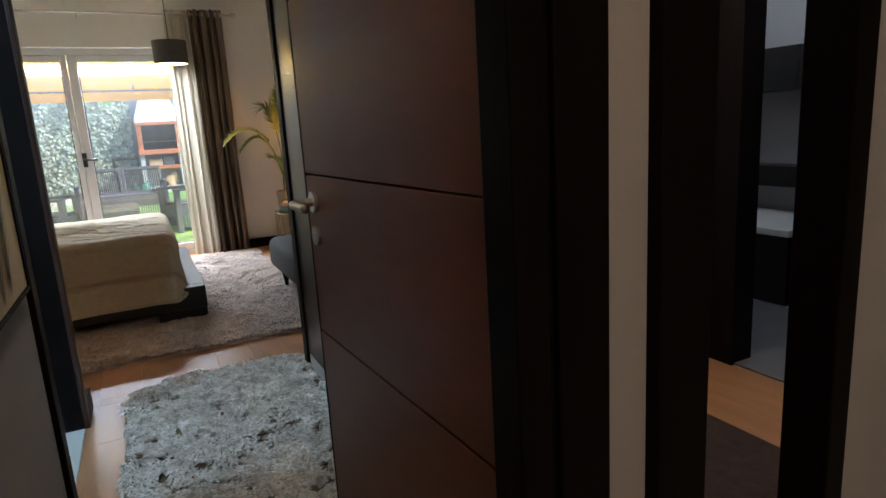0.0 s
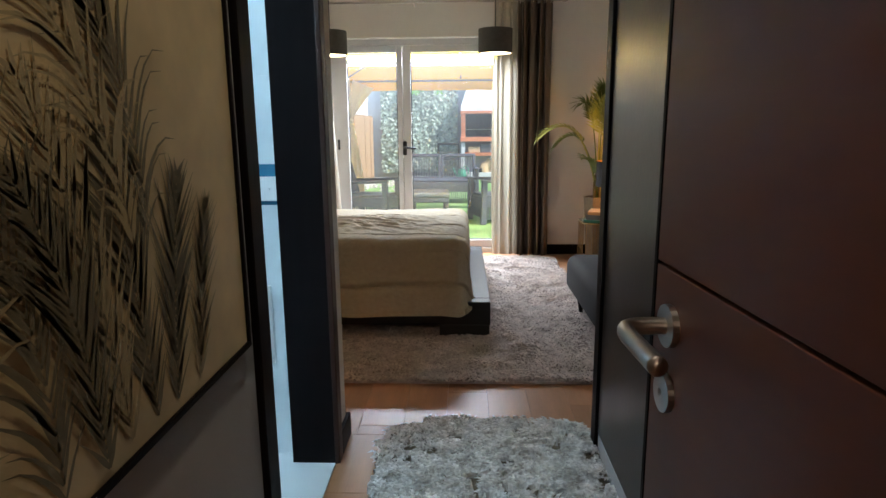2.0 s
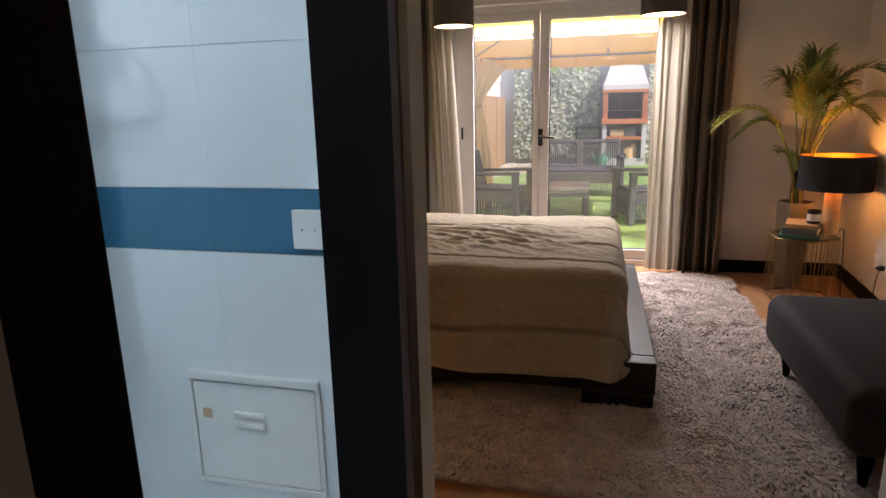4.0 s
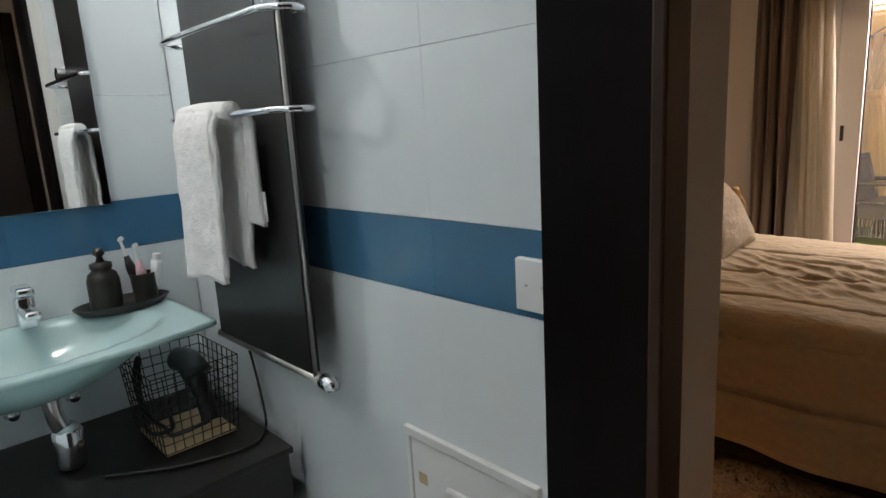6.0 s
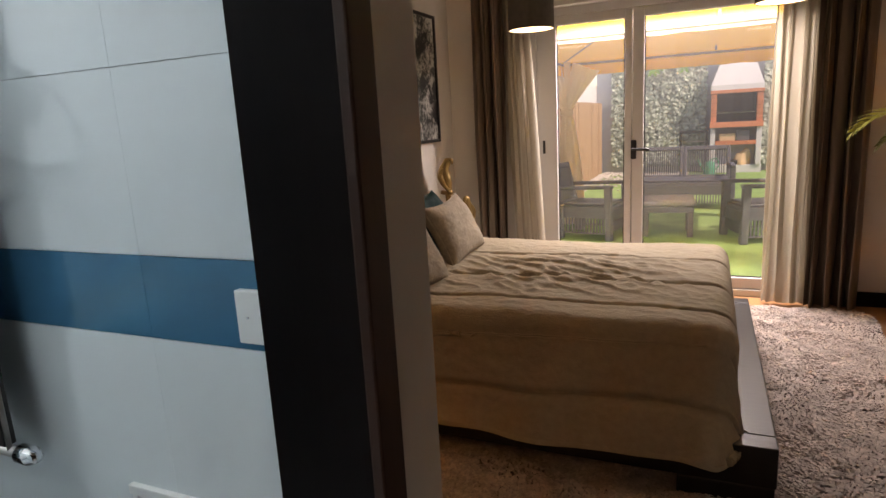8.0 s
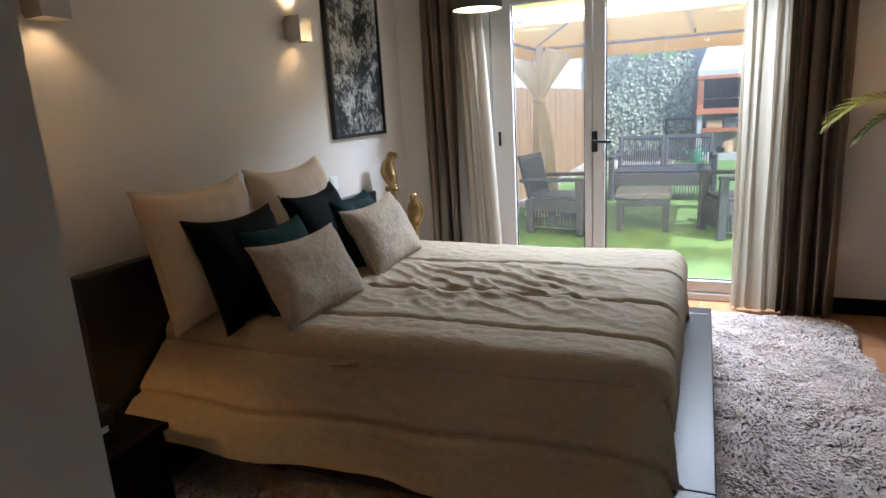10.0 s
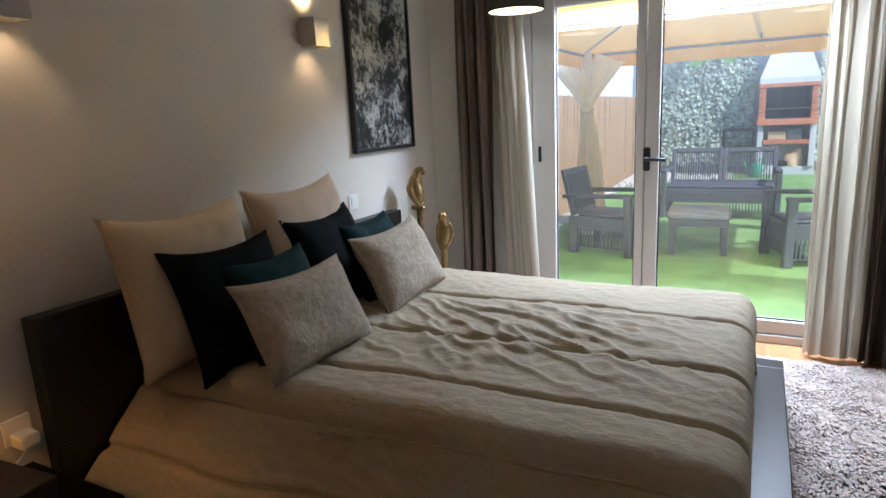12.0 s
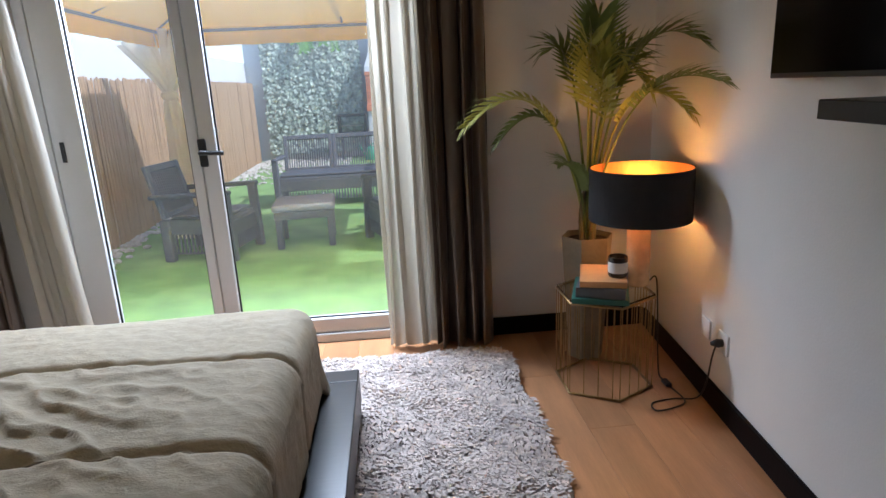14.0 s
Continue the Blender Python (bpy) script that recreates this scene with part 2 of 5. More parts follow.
def hazed_glass():
    """Clear pane with haze painted in: a thin translucent mix that catches the daylight."""
    m = bpy.data.materials.new("window_glass")
    m.use_nodes = True
    t = m.node_tree
    n, l = t.nodes, t.links
    clear, haze, gloss = n.new("ShaderNodeBsdfTransparent"), n.new("ShaderNodeBsdfTranslucent"), n.new("ShaderNodeBsdfGlossy")
    gloss.inputs["Roughness"].default_value = 0.0
    co, tex, mr = n.new("ShaderNodeTexCoord"), n.new("ShaderNodeTexNoise"), n.new("ShaderNodeMapRange")
    tex.inputs["Scale"].default_value, tex.inputs["Detail"].default_value = 3, 5
    l.new(co.outputs["Object"], tex.inputs["Vector"])
    l.new(tex.outputs["Fac"], mr.inputs["Value"])
    mr.inputs["To Min"].default_value, mr.inputs["To Max"].default_value = 0.008, 0.016
    a, b = n.new("ShaderNodeMixShader"), n.new("ShaderNodeMixShader")
    l.new(mr.outputs[0], a.inputs[0])
    l.new(clear.outputs[0], a.inputs[1])
    l.new(haze.outputs[0], a.inputs[2])
    b.inputs[0].default_value = 0.03
    l.new(a.outputs[0], b.inputs[1])
    l.new(gloss.outputs[0], b.inputs[2])
    l.new(b.outputs[0], n["Material Output"].inputs[0])
    return m


GLASS = hazed_glass()
AQUAGLASS = glass_material("frosted_aqua_glass", (0.68, 0.95, 0.95), 0.1)
bsdf(AQUAGLASS).inputs["Transmission Weight"].default_value = 0.5
LAMPGLASS = glass_material("champagne_glass", (0.95, 0.82, 0.6), 0.03)
MIRROR = material("mirror", (0.9, 0.92, 0.92), 0.01, 1.0, vary=0.0, bump=0)


def painting_material(name, dark, light, scale, axis=1, stretch=(1, 1, 1)):
    """Print with foliage-like blotches and fronds."""
    m = bpy.data.materials.new(name)
    m.use_nodes = True
    t = m.node_tree
    n, l = t.nodes, t.links
    co, mp = n.new("ShaderNodeTexCoord"), n.new("ShaderNodeMapping")
    mp.inputs["Scale"].default_value = stretch
    l.new(co.outputs["Object"], mp.inputs[0])
    a, w = n.new("ShaderNodeTexNoise"), n.new("ShaderNodeTexWave")
    a.inputs["Scale"].default_value, a.inputs["Detail"].default_value, a.inputs["Distortion"].default_value = scale, 9, 0.8
    w.inputs["Scale"].default_value, w.inputs["Distortion"].default_value, w.inputs["Detail"].default_value = scale * 1.6, 9, 3
    l.new(mp.outputs[0], a.inputs["Vector"])
    l.new(mp.outputs[0], w.inputs["Vector"])
    mul = n.new("ShaderNodeMath")
    mul.operation = "MULTIPLY_ADD"
    mul.inputs[1].default_value = 0.18
    l.new(w.outputs["Fac"], mul.inputs[0])
    g, far = n.new("ShaderNodeTexNoise"), n.new("ShaderNodeMath")
    g.inputs["Scale"].default_value, g.inputs["Detail"].default_value = scale * 0.22, 2
    l.new(mp.outputs[0], g.inputs["Vector"])
    far.operation = "MULTIPLY_ADD"
    far.inputs[1].default_value = 1.1
    l.new(g.outputs["Fac"], far.inputs[0])
    add_ = n.new("ShaderNodeMath")
    add_.operation = "ADD"
    add_.inputs[1].default_value = -0.56
    l.new(a.outputs["Fac"], add_.inputs[0])
    l.new(add_.outputs[0], far.inputs[2])
    l.new(far.outputs[0], mul.inputs[2])
    r = n.new("ShaderNodeValToRGB")
    r.color_ramp.elements[0].position, r.color_ramp.elements[1].position = 0.52, 0.82
    r.color_ramp.elements[0].color, r.color_ramp.elements[1].color = (*dark, 1), (*light, 1)
    l.new(mul.outputs[0], r.inputs[0])
    l.new(r.outputs[0], bsdf(m).inputs["Base Color"])
    bsdf(m).inputs["Roughness"].default_value = 0.35
    return m


JUNGLE = painting_material("monochrome_jungle_print", (0.012, 0.014, 0.014), (0.52, 0.52, 0.5), 19.0)
PALMGOLD = material("gold_panel", (0.74, 0.59, 0.32), 0.42, 0.1, vary=0.3, scale=2.2, bump=0.02, fine=14, spec=0.6)
PALMDARK = material("painted_shadow_palm", (0.2, 0.17, 0.095), 0.5, vary=0.3, scale=5, bump=0.01)
PALMMID = material("painted_olive_palm", (0.46, 0.37, 0.2), 0.5, vary=0.3, scale=5, bump=0.01)
BULB = glowing("lamp_bulb", (1, 0.7, 0.3), 6)
BULBW = glowing("pendant_diffuser", (1, 0.8, 0.5), 2.5)

# ---- mesh helpers ----


def obj(name, bm, mat, parent=None, label="", smooth=False):
    me = bpy.data.meshes.new(name)
    bm.to_mesh(me)
    bm.free()
    me.materials.append(mat)
    if smooth:
        me.polygons.foreach_set("use_smooth", [True] * len(me.polygons))
    ob = new(name, me)
    if parent:
        ob.parent = parent
    if label:
        ob["label"] = label
    return ob


def part(name, bm, mat, parent, label="", smooth=False):
    return obj(name, bm, mat, parent, label, smooth)


def thing(name, label, category, group="", kind="", at=None):
    e = new(name)
    if at is not None:
        e.matrix_world = at if isinstance(at, Matrix) else Matrix.Translation(at)
    return tagged(e, label, category, group, kind)


def box(x0, x1, y0, y1, z0, z1, bevel=0.0, bm=None, seg=2):
    b = bmesh.new()
    bmesh.ops.create_cube(b, size=1)
    bmesh.ops.scale(b, vec=(abs(x1 - x0), abs(y1 - y0), abs(z1 - z0)), verts=b.verts)
    bmesh.ops.translate(b, vec=((x0 + x1) / 2, (y0 + y1) / 2, (z0 + z1) / 2), verts=b.verts)
    if bevel:
        bmesh.ops.bevel(b, geom=b.edges[:], offset=bevel, segments=seg, affect="EDGES", profile=0.5)
    if bm is None:
        return b
    return merge(bm, b)


def merge(bm, other):
    me = bpy.data.meshes.new("tmp")
    other.to_mesh(me)
    other.free()
    bm.from_mesh(me)
    bpy.data.meshes.remove(me)
    return bm


def lathe(profile, n=32, bm=None, m=None, closed=False):
    """Turns (radius, height) pairs round z."""
    b = bm or bmesh.new()
    rings = []
    for r, z in profile:
        ring = []
        for i in range(n):
            a = 2 * math.pi * i / n
            v = Vector((r * math.cos(a), r * math.sin(a), z))
            ring.append(b.verts.new(m @ v if m else v))
        rings.append(ring)
    for p, q in zip(rings, rings[1:]):
        for i in range(n):
            b.faces.new((p[i], p[(i + 1) % n], q[(i + 1) % n], q[i]))
    if closed:
        b.faces.new(rings[0][::-1])
        b.faces.new(rings[-1])
    return b


def tube(points, r, n=8, bm=None, cap=True):
    """A round bar along points; r may be a list."""
    b = bm or bmesh.new()
    pts = [Vector(p) for p in points]
    rs = r if isinstance(r, (list, tuple)) else [r] * len(pts)
    rings, up = [], None
    for i, p in enumerate(pts):
        d = (pts[min(i + 1, len(pts) - 1)] - pts[max(i - 1, 0)]).normalized()
        if up is None:
            up = d.orthogonal().normalized()
        up = (up - d * up.dot(d)).normalized()
        side = d.cross(up)
        rings.append([b.verts.new(p + (up * math.cos(2 * math.pi * k / n) + side * math.sin(2 * math.pi * k / n)) * rs[i]) for k in range(n)])
    for p, q in zip(rings, rings[1:]):
        for k in range(n):
            b.faces.new((p[k], p[(k + 1) % n], q[(k + 1) % n], q[k]))
    if cap:
        b.faces.new(rings[0][::-1])
        b.faces.new(rings[-1])
    return b


def bend(points, steps=6):
    """A smooth path through points."""
    pts = [Vector(p) for p in points]
    out = []
    for i in range(len(pts) - 1):
        p0, p1, p2, p3 = pts[max(i - 1, 0)], pts[i], pts[i + 1], pts[min(i + 2, len(pts) - 1)]
        for s in range(steps):
            t = s / steps
            out.append(0.5 * (2 * p1 + (p2 - p0) * t + (2 * p0 - 5 * p1 + 4 * p2 - p3) * t * t + (3 * p1 - p0 - 3 * p2 + p3) * t**3))
    return out + [pts[-1]]


def sheet(nu, nv, f, bm=None, wrap=False):
    """A grid of quads, f(u, v) with u and v from 0 to 1."""
    b = bm or bmesh.new()
    vs = [[b.verts.new(f(i / nu, j / nv)) for j in range(nv + 1)] for i in range(nu + 1)]
    for i in range(nu):
        for j in range(nv):
            b.faces.new((vs[i][j], vs[i + 1][j], vs[i + 1][j + 1], vs[i][j + 1]))
    return b


def structure(name, bm, mat, label, category="wall"):
    return tagged(obj(name, bm, mat), label, category, kind="structure")


def boxes(*many):
    b = bmesh.new()
    for m in many:
        box(*m, bm=b)
    return b


# ---- structure ----
HT = 2.6
floor = structure("floor", box(-2.2, 4.0, -1.6, 7.58, -0.12, -0.006), GROUT, "warm oak laminate plank floor", "floor")
bath_floor = structure("bathroom_floor", box(-2.1, -0.452, 1.2, 3.5, -0.005, 0.003), TILEW, "pale grey tiled bathroom floor", "floor")
structure("ceiling", box(-2.3, 4.1, -1.7, 7.6, HT, HT + 0.12), CEIL, "plain white painted ceiling", "ceiling")
structure("wall_west", box(-2.13, -1.93, 3.65, 7.6, 0, HT), GREIGE, "pale greige painted bedroom wall behind the bed")
structure("wall_north", boxes((-1.93, -1.3, 7.38, 7.6, 0, HT), (0.56, 1.98, 7.38, 7.6, 0, HT), (-1.3, 0.56, 7.38, 7.6, 2.12, HT)), PLASTER, "pale painted wall around the french doors")
# the east wall stands five degrees off square: local x into the wall, y along it
EAST = Matrix.Translation((1.737, 7.2, 0)) @ pose(0, 0, 0, 0, 0, -5.3)
structure("wall_east", box(0, 0.25, -3.5, 0.22, 0, HT), PLASTER, "pale painted bedroom wall with a screen on it").matrix_world = EAST
structure("wall_south_1", boxes((-2.13, -0.612, 3.51, 3.65, 0, HT), (-0.612, -0.45, 3.45, 3.65, 0, HT)), PLASTER, "painted partition between bathroom and bedroom")
structure("wall_south_2", box(0.6, 2.0, 3.62, 3.75, 0, HT), PLASTER, "painted bedroom wall beside the entrance passage")
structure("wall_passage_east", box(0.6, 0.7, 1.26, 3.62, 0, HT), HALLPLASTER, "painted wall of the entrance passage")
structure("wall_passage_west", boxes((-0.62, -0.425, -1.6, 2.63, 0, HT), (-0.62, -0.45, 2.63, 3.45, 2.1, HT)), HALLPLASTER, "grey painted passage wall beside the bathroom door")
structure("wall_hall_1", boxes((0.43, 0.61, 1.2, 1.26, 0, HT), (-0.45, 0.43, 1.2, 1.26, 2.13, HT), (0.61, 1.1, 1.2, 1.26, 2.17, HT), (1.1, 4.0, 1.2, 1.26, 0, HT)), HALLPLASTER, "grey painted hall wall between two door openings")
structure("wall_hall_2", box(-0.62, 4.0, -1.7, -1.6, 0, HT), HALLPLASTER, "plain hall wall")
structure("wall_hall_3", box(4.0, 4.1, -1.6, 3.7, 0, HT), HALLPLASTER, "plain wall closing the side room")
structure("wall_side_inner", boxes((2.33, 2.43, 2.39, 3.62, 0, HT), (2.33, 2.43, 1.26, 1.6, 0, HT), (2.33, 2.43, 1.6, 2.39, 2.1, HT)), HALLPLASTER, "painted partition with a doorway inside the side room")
structure("trim_side_inner", boxes((2.31, 2.45, 2.37, 2.62, 0, 2.16), (2.31, 2.45, 1.5, 1.62, 0, 2.16)), DARKWOOD, "dark wenge casing of the inner doorway", "door casing")
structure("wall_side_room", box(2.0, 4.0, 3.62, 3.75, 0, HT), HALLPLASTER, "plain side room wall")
structure("wall_bath_west", box(-2.24, -2.125, 1.1, 3.64, 0, HT), GROUT, "bathroom wall behind the basin")
structure("wall_bath_south", box(-2.2, -0.62, 1.1, 1.2, 0, HT), TILEW, "pale tiled bathroom wall")
structure("wall_bath_east", box(-0.64, -0.622, 1.2, 2.62, 0, HT), TILEW, "pale tiled bathroom wall beside its door")


def skirting(name, *runs):
    b = bmesh.new()
    for r in runs:
        box(*r, 0.004, bm=b)
    return structure(name, b, DARKWOOD, "dark wenge skirting board", "skirting")


skirting("baseboard_bedroom", (-1.93, -1.31, 7.362, 7.38, 0, 0.1), (0.57, 1.74, 7.362, 7.38, 0, 0.1), (-1.93, -1.912, 3.67, 7.36, 0, 0.1), (-1.91, -0.45, 3.65, 3.668, 0, 0.1))
skirting("baseboard_east", (-0.018, 0, -3.45, 0.155, 0, 0.1)).matrix_world = EAST
skirting("baseboard_passage", (-0.425, -0.407, -1.5, 2.56, 0, 0.1), (-0.45, -0.432, 3.494, 3.668, 0, 0.1))

# door linings and casings, dark stained
jambs = bmesh.new()
box(-0.616, -0.445, 3.43, 3.452, 0, 2.1, bm=jambs)
box(-0.645, -0.42, 2.628, 2.65, 0, 2.1, bm=jambs)
box(-0.427, -0.408, 2.575, 2.652, 0, 2.17, 0.004, bm=jambs)
box(-0.452, -0.432, 2.652, 3.428, 2.1, 2.17, 0.004, bm=jambs)
structure("trim_bathroom_door", box(-0.452, -0.432, 3.428, 3.492, 0, 2.1, 0.004), LITCASING, "reddish-brown bathroom door casing, lightened in colour for the bedroom light", "door casing")
structure("door_frame_bathroom", jambs, DARKWOOD, "dark wenge bathroom door frame", "door frame")
jambs = bmesh.new()
box(0.37, 0.432, 1.185, 1.275, 0, 2.12, 0.004, bm=jambs)
box(0.4, 0.492, 1.172, 1.2, 0, 2.17, 0.004, bm=jambs)
box(0.318, 0.37, 1.15, 1.226, 0, 2.04, 0.004, bm=jambs)
box(-0.40, 0.37, 1.185, 1.275, 2.04, 2.12, 0.004, bm=jambs)
box(-0.447, -0.40, 1.185, 1.275, 0, 2.12, 0.004, bm=jambs)
structure("door_frame_bedroom", jambs, DARKWOOD, "dark wenge bedroom door frame", "door frame")
jambs = bmesh.new()
box(0.59, 0.702, 1.172, 1.28, 0, 2.17, 0.004, bm=jambs)
box(1.045, 1.105, 1.172, 1.272, 0, 2.17, 0.004, bm=jambs)
box(0.702, 1.045, 1.172, 1.28, 2.06, 2.17, 0.004, bm=jambs)
structure("door_frame_side", jambs, DARKWOOD, "dark wenge side room door frame", "door frame")


def lever(parent, m, flip=1, mat=None):
    """Lever handle on a round rose with a lock rose under it, lying in the local x-z plane."""
    mat = mat or STEEL
    h = part("door_handle", tube([m @ Vector(p) for p in bend([(0, 0, 0), (0, -0.045, 0), (flip * 0.018, -0.06, 0), (flip * 0.06, -0.062, 0), (flip * 0.125, -0.062, 0)])], 0.0105, 12), mat, parent, "satin steel lever handle", True)
    part("rose", lathe([(0.0, -0.001), (0.026, -0.001), (0.026, 0.008), (0.0, 0.009)], 24, m=m @ pose(0, 0, 0, 90)), mat, h, smooth=False)
    part("lock_rose", lathe([(0.0, -0.001), (0.024, -0.001), (0.024, 0.008), (0.006, 0.009), (0.0, 0.004)], 24, m=m @ pose(0, 0, -0.085, 90)), mat, h)
    return h


door = thing("door_1", "dark reddish-brown veneered door standing open, with a steel lever", "door", kind="structure")
LEAFROT = Matrix.Translation((0.355, 1.235, 0)) @ pose(0, 0, 0, 0, 0, 3.0)
leaf = bmesh.new()
# three fields with grooves between
for z0, z1 in ((0.01, 0.69), (0.694, 1.105), (1.109, 1.52), (1.524, 2.03)):
    box(-0.022, 0.022, 0.0, 0.83, z0, z1, 0.0015, bm=leaf)
bmesh.ops.transform(leaf, matrix=LEAFROT, verts=leaf.verts)
part("door_leaf", leaf, LEAFWOOD, door)
edge = box(-0.0225, 0.0225, 0.83, 0.842, 0.01, 2.03, 0.002)
bmesh.ops.transform(edge, matrix=LEAFROT, verts=edge.verts)
part("edge_strip", edge, DARKWOOD, door, "glossy dark edge strip")
lever(door, LEAFROT @ Matrix.Translation((-0.022, 0.775, 1.04)) @ pose(0, 0, 0, 0, 0, -90), 1)
for z in (0.35, 1.0, 1.75):
    part("hinge", tube([LEAFROT @ Vector((-0.024, -0.006, z - 0.04)), LEAFROT @ Vector((-0.024, -0.006, z + 0.04))], 0.006, 10), BLACKMETAL, door)
side_door = thing("door_2", "dark wenge side room door standing wide open", "door", kind="structure")
sl = box(-0.02, 0.02, 0, 0.5, 0.01, 2.05, 0.002)
bmesh.ops.transform(sl, matrix=Matrix.Translation((0.727, 1.31, 0)), verts=sl.verts)
part("door_leaf", sl, DARKWOOD, side_door)

closet = thing("door_4", "glossy dark wenge closet door in the passage", "door", kind="structure")
part("door_leaf", box(0.572, 0.598, 2.1, 3.52, 0.09, 2.05, 0.003), BEDWOOD, closet)
part("casing", boxes((0.562, 0.602, 3.525, 3.6, 0.0, 2.14, 0.004), (0.562, 0.602, 2.02, 2.095, 0.0, 2.14, 0.004), (0.562, 0.602, 2.095, 3.525, 2.06, 2.14, 0.004)), DARKWOOD, closet)
part("plinth", box(0.574, 0.598, 2.1, 3.52, 0.0, 0.085, 0.003), HALLPLASTER, closet)

# ---- french doors ----
fd = thing("door_3", "grey aluminium french doors with large glass panes and black lever", "french door", kind="structure")
part("frame", boxes((-1.3, -1.25, 7.46, 7.56, 0, 2.12, 0.004), (0.5, 0.56, 7.46, 7.56, 0, 2.12, 0.004), (-1.25, 0.5, 7.46, 7.56, 2.06, 2.12, 0.004), (-1.25, 0.5, 7.45, 7.57, 0, 0.05, 0.004)), ALU, fd)


def glazed_leaf(x0, x1, wl, wr):
    lf = part("door_leaf", boxes((x0, x0 + wl, 7.465, 7.53, 0.052, 2.058, 0.006), (x1 - wr, x1, 7.465, 7.53, 0.052, 2.058, 0.006), (x0 + wl, x1 - wr, 7.465, 7.53, 1.995, 2.058, 0.006), (x0 + wl, x1 - wr, 7.465, 7.53, 0.052, 0.135, 0.006)), ALU, fd)
    g = part("pane", box(x0 + wl - 0.01, x1 - wr + 0.01, 7.495, 7.501, 0.125, 2.005), GLASS, lf, "clear glass pane")
    g.visible_shadow = False
    part("gasket", boxes((x0 + wl, x0 + wl + 0.008, 7.485, 7.493, 0.135, 1.995), (x1 - wr - 0.008, x1 - wr, 7.485, 7.493, 0.135, 1.995), (x0 + wl, x1 - wr, 7.485, 7.493, 0.135, 0.143)), BLACKMETAL, lf, "thin black rubber gasket")
    return lf


l1 = glazed_leaf(-1.248, -0.553, 0.15, 0.05)
l2 = glazed_leaf(-0.548, 0.498, 0.08, 0.10)
part("lock_plate", box(-1.212, -1.192, 7.458, 7.466, 1.06, 1.16, 0.002), BLACKMETAL, l1)
part("backplate", box(-0.556, -0.516, 7.452, 7.465, 1.0, 1.14, 0.008), BLACKMETAL, l2)
part("door_handle", tube(bend([(-0.536, 7.455, 1.075), (-0.536, 7.41, 1.075), (-0.52, 7.4, 1.075), (-0.42, 7.4, 1.07)]), [0.011] * 19, 10), BLACKMETAL, l2, "black lever handle", True)

# ---- curtains ----
rod = thing("curtain_rod", "slim steel curtain rod on brackets above the french doors", "curtain rod")
part("pole", tube([(-1.78, 7.28, 2.42), (0.98, 7.28, 2.42)], 0.011, 12), STEEL, rod, smooth=True)
for x in (-1.79, 0.99):
    part("finial", lathe([(0, -0.03), (0.018, -0.025), (0.022, 0), (0.018, 0.025), (0, 0.03)], 16, m=Matrix.Translation((x, 7.28, 2.42)) @ pose(0, 0, 0, 0, 90)), STEEL, rod, smooth=True)
for x in (-1.5, -0.4, 0.75):
    part("bracket", tube([(x, 7.28, 2.415), (x, 7.38, 2.39)], 0.008, 8), STEEL, rod)


def curtain(name, x0, x1, folds, depth, mat, label, flare=0.0, y=7.28, lean=0.0, seed=0):
    rnd = random.Random(seed)
    ph = [rnd.uniform(-0.5, 0.5) for _ in range(40)]

    def f(u, v):
        z = 0.015 + v * 2.45
        grow = 1 + flare * (1 - v)
        mid = (x0 + x1) / 2
        a = (u + 0.035 * math.sin(u * 13 + seed) + 0.02 * (1 - v) * math.sin(u * 21 + 2 * seed)) * folds * 2 * math.pi
        w = depth * (0.65 + 0.35 * math.sin(u * 17 + seed + 1.5 * (1 - v))) * (1 + 0.3 * (1 - v))
        yy = y + w * math.sin(a + 0.5 * (1 - v) * ph[int(u * folds) % 40]) + 0.006 * math.sin(z * 3 + u * 9)
        xx = mid + (u - 0.5) * (x1 - x0) * grow + 0.018 * math.sin(2 * a + 1) + 0.012 * (1 - v) * math.sin(u * 23 + z * 2.2) + lean * (1 - v)
        return (xx, yy, z)

    c = thing(name, label, "curtain", group="window curtains")
    part("cloth", sheet(int(folds * 16), 36, f), mat, c, smooth=True)
    return c


def eyelets(c, x0, x1, n):
    for i in range(n):
        x = x0 + (i + 0.5) / n * (x1 - x0)
        ring = [(x + 0.006 * (1 if i % 2 else -1), 7.28 + 0.026 * math.cos(a), 2.42 + 0.026 * math.sin(a)) for a in [k * math.pi / 8 for k in range(17)]]
        part("eyelet", tube(ring, 0.005, 6, cap=False), STEEL, c, "steel eyelet ring", True)


eyelets(curtain("curtain", -1.71, -1.46, 3.5, 0.06, SATIN, "taupe satin eyelet curtain gathered beside the french doors", seed=1), -1.73, -1.47, 9)
curtain("sheer_curtain", -1.46, -1.31, 4.0, 0.035, VOILE, "ivory voile curtain pulled aside by the french doors", flare=0.6, lean=0.11, y=7.31, seed=2)
curtain("sheer_curtain", 0.33, 0.60, 4.0, 0.026, VOILE, "ivory voile curtain hanging beside the french doors", flare=0.1, y=7.31, seed=3)
eyelets(curtain("curtain", 0.57, 0.90, 4.5, 0.07, SATIN, "taupe satin eyelet curtain gathered by the wall", seed=4), 0.57, 0.90, 11)

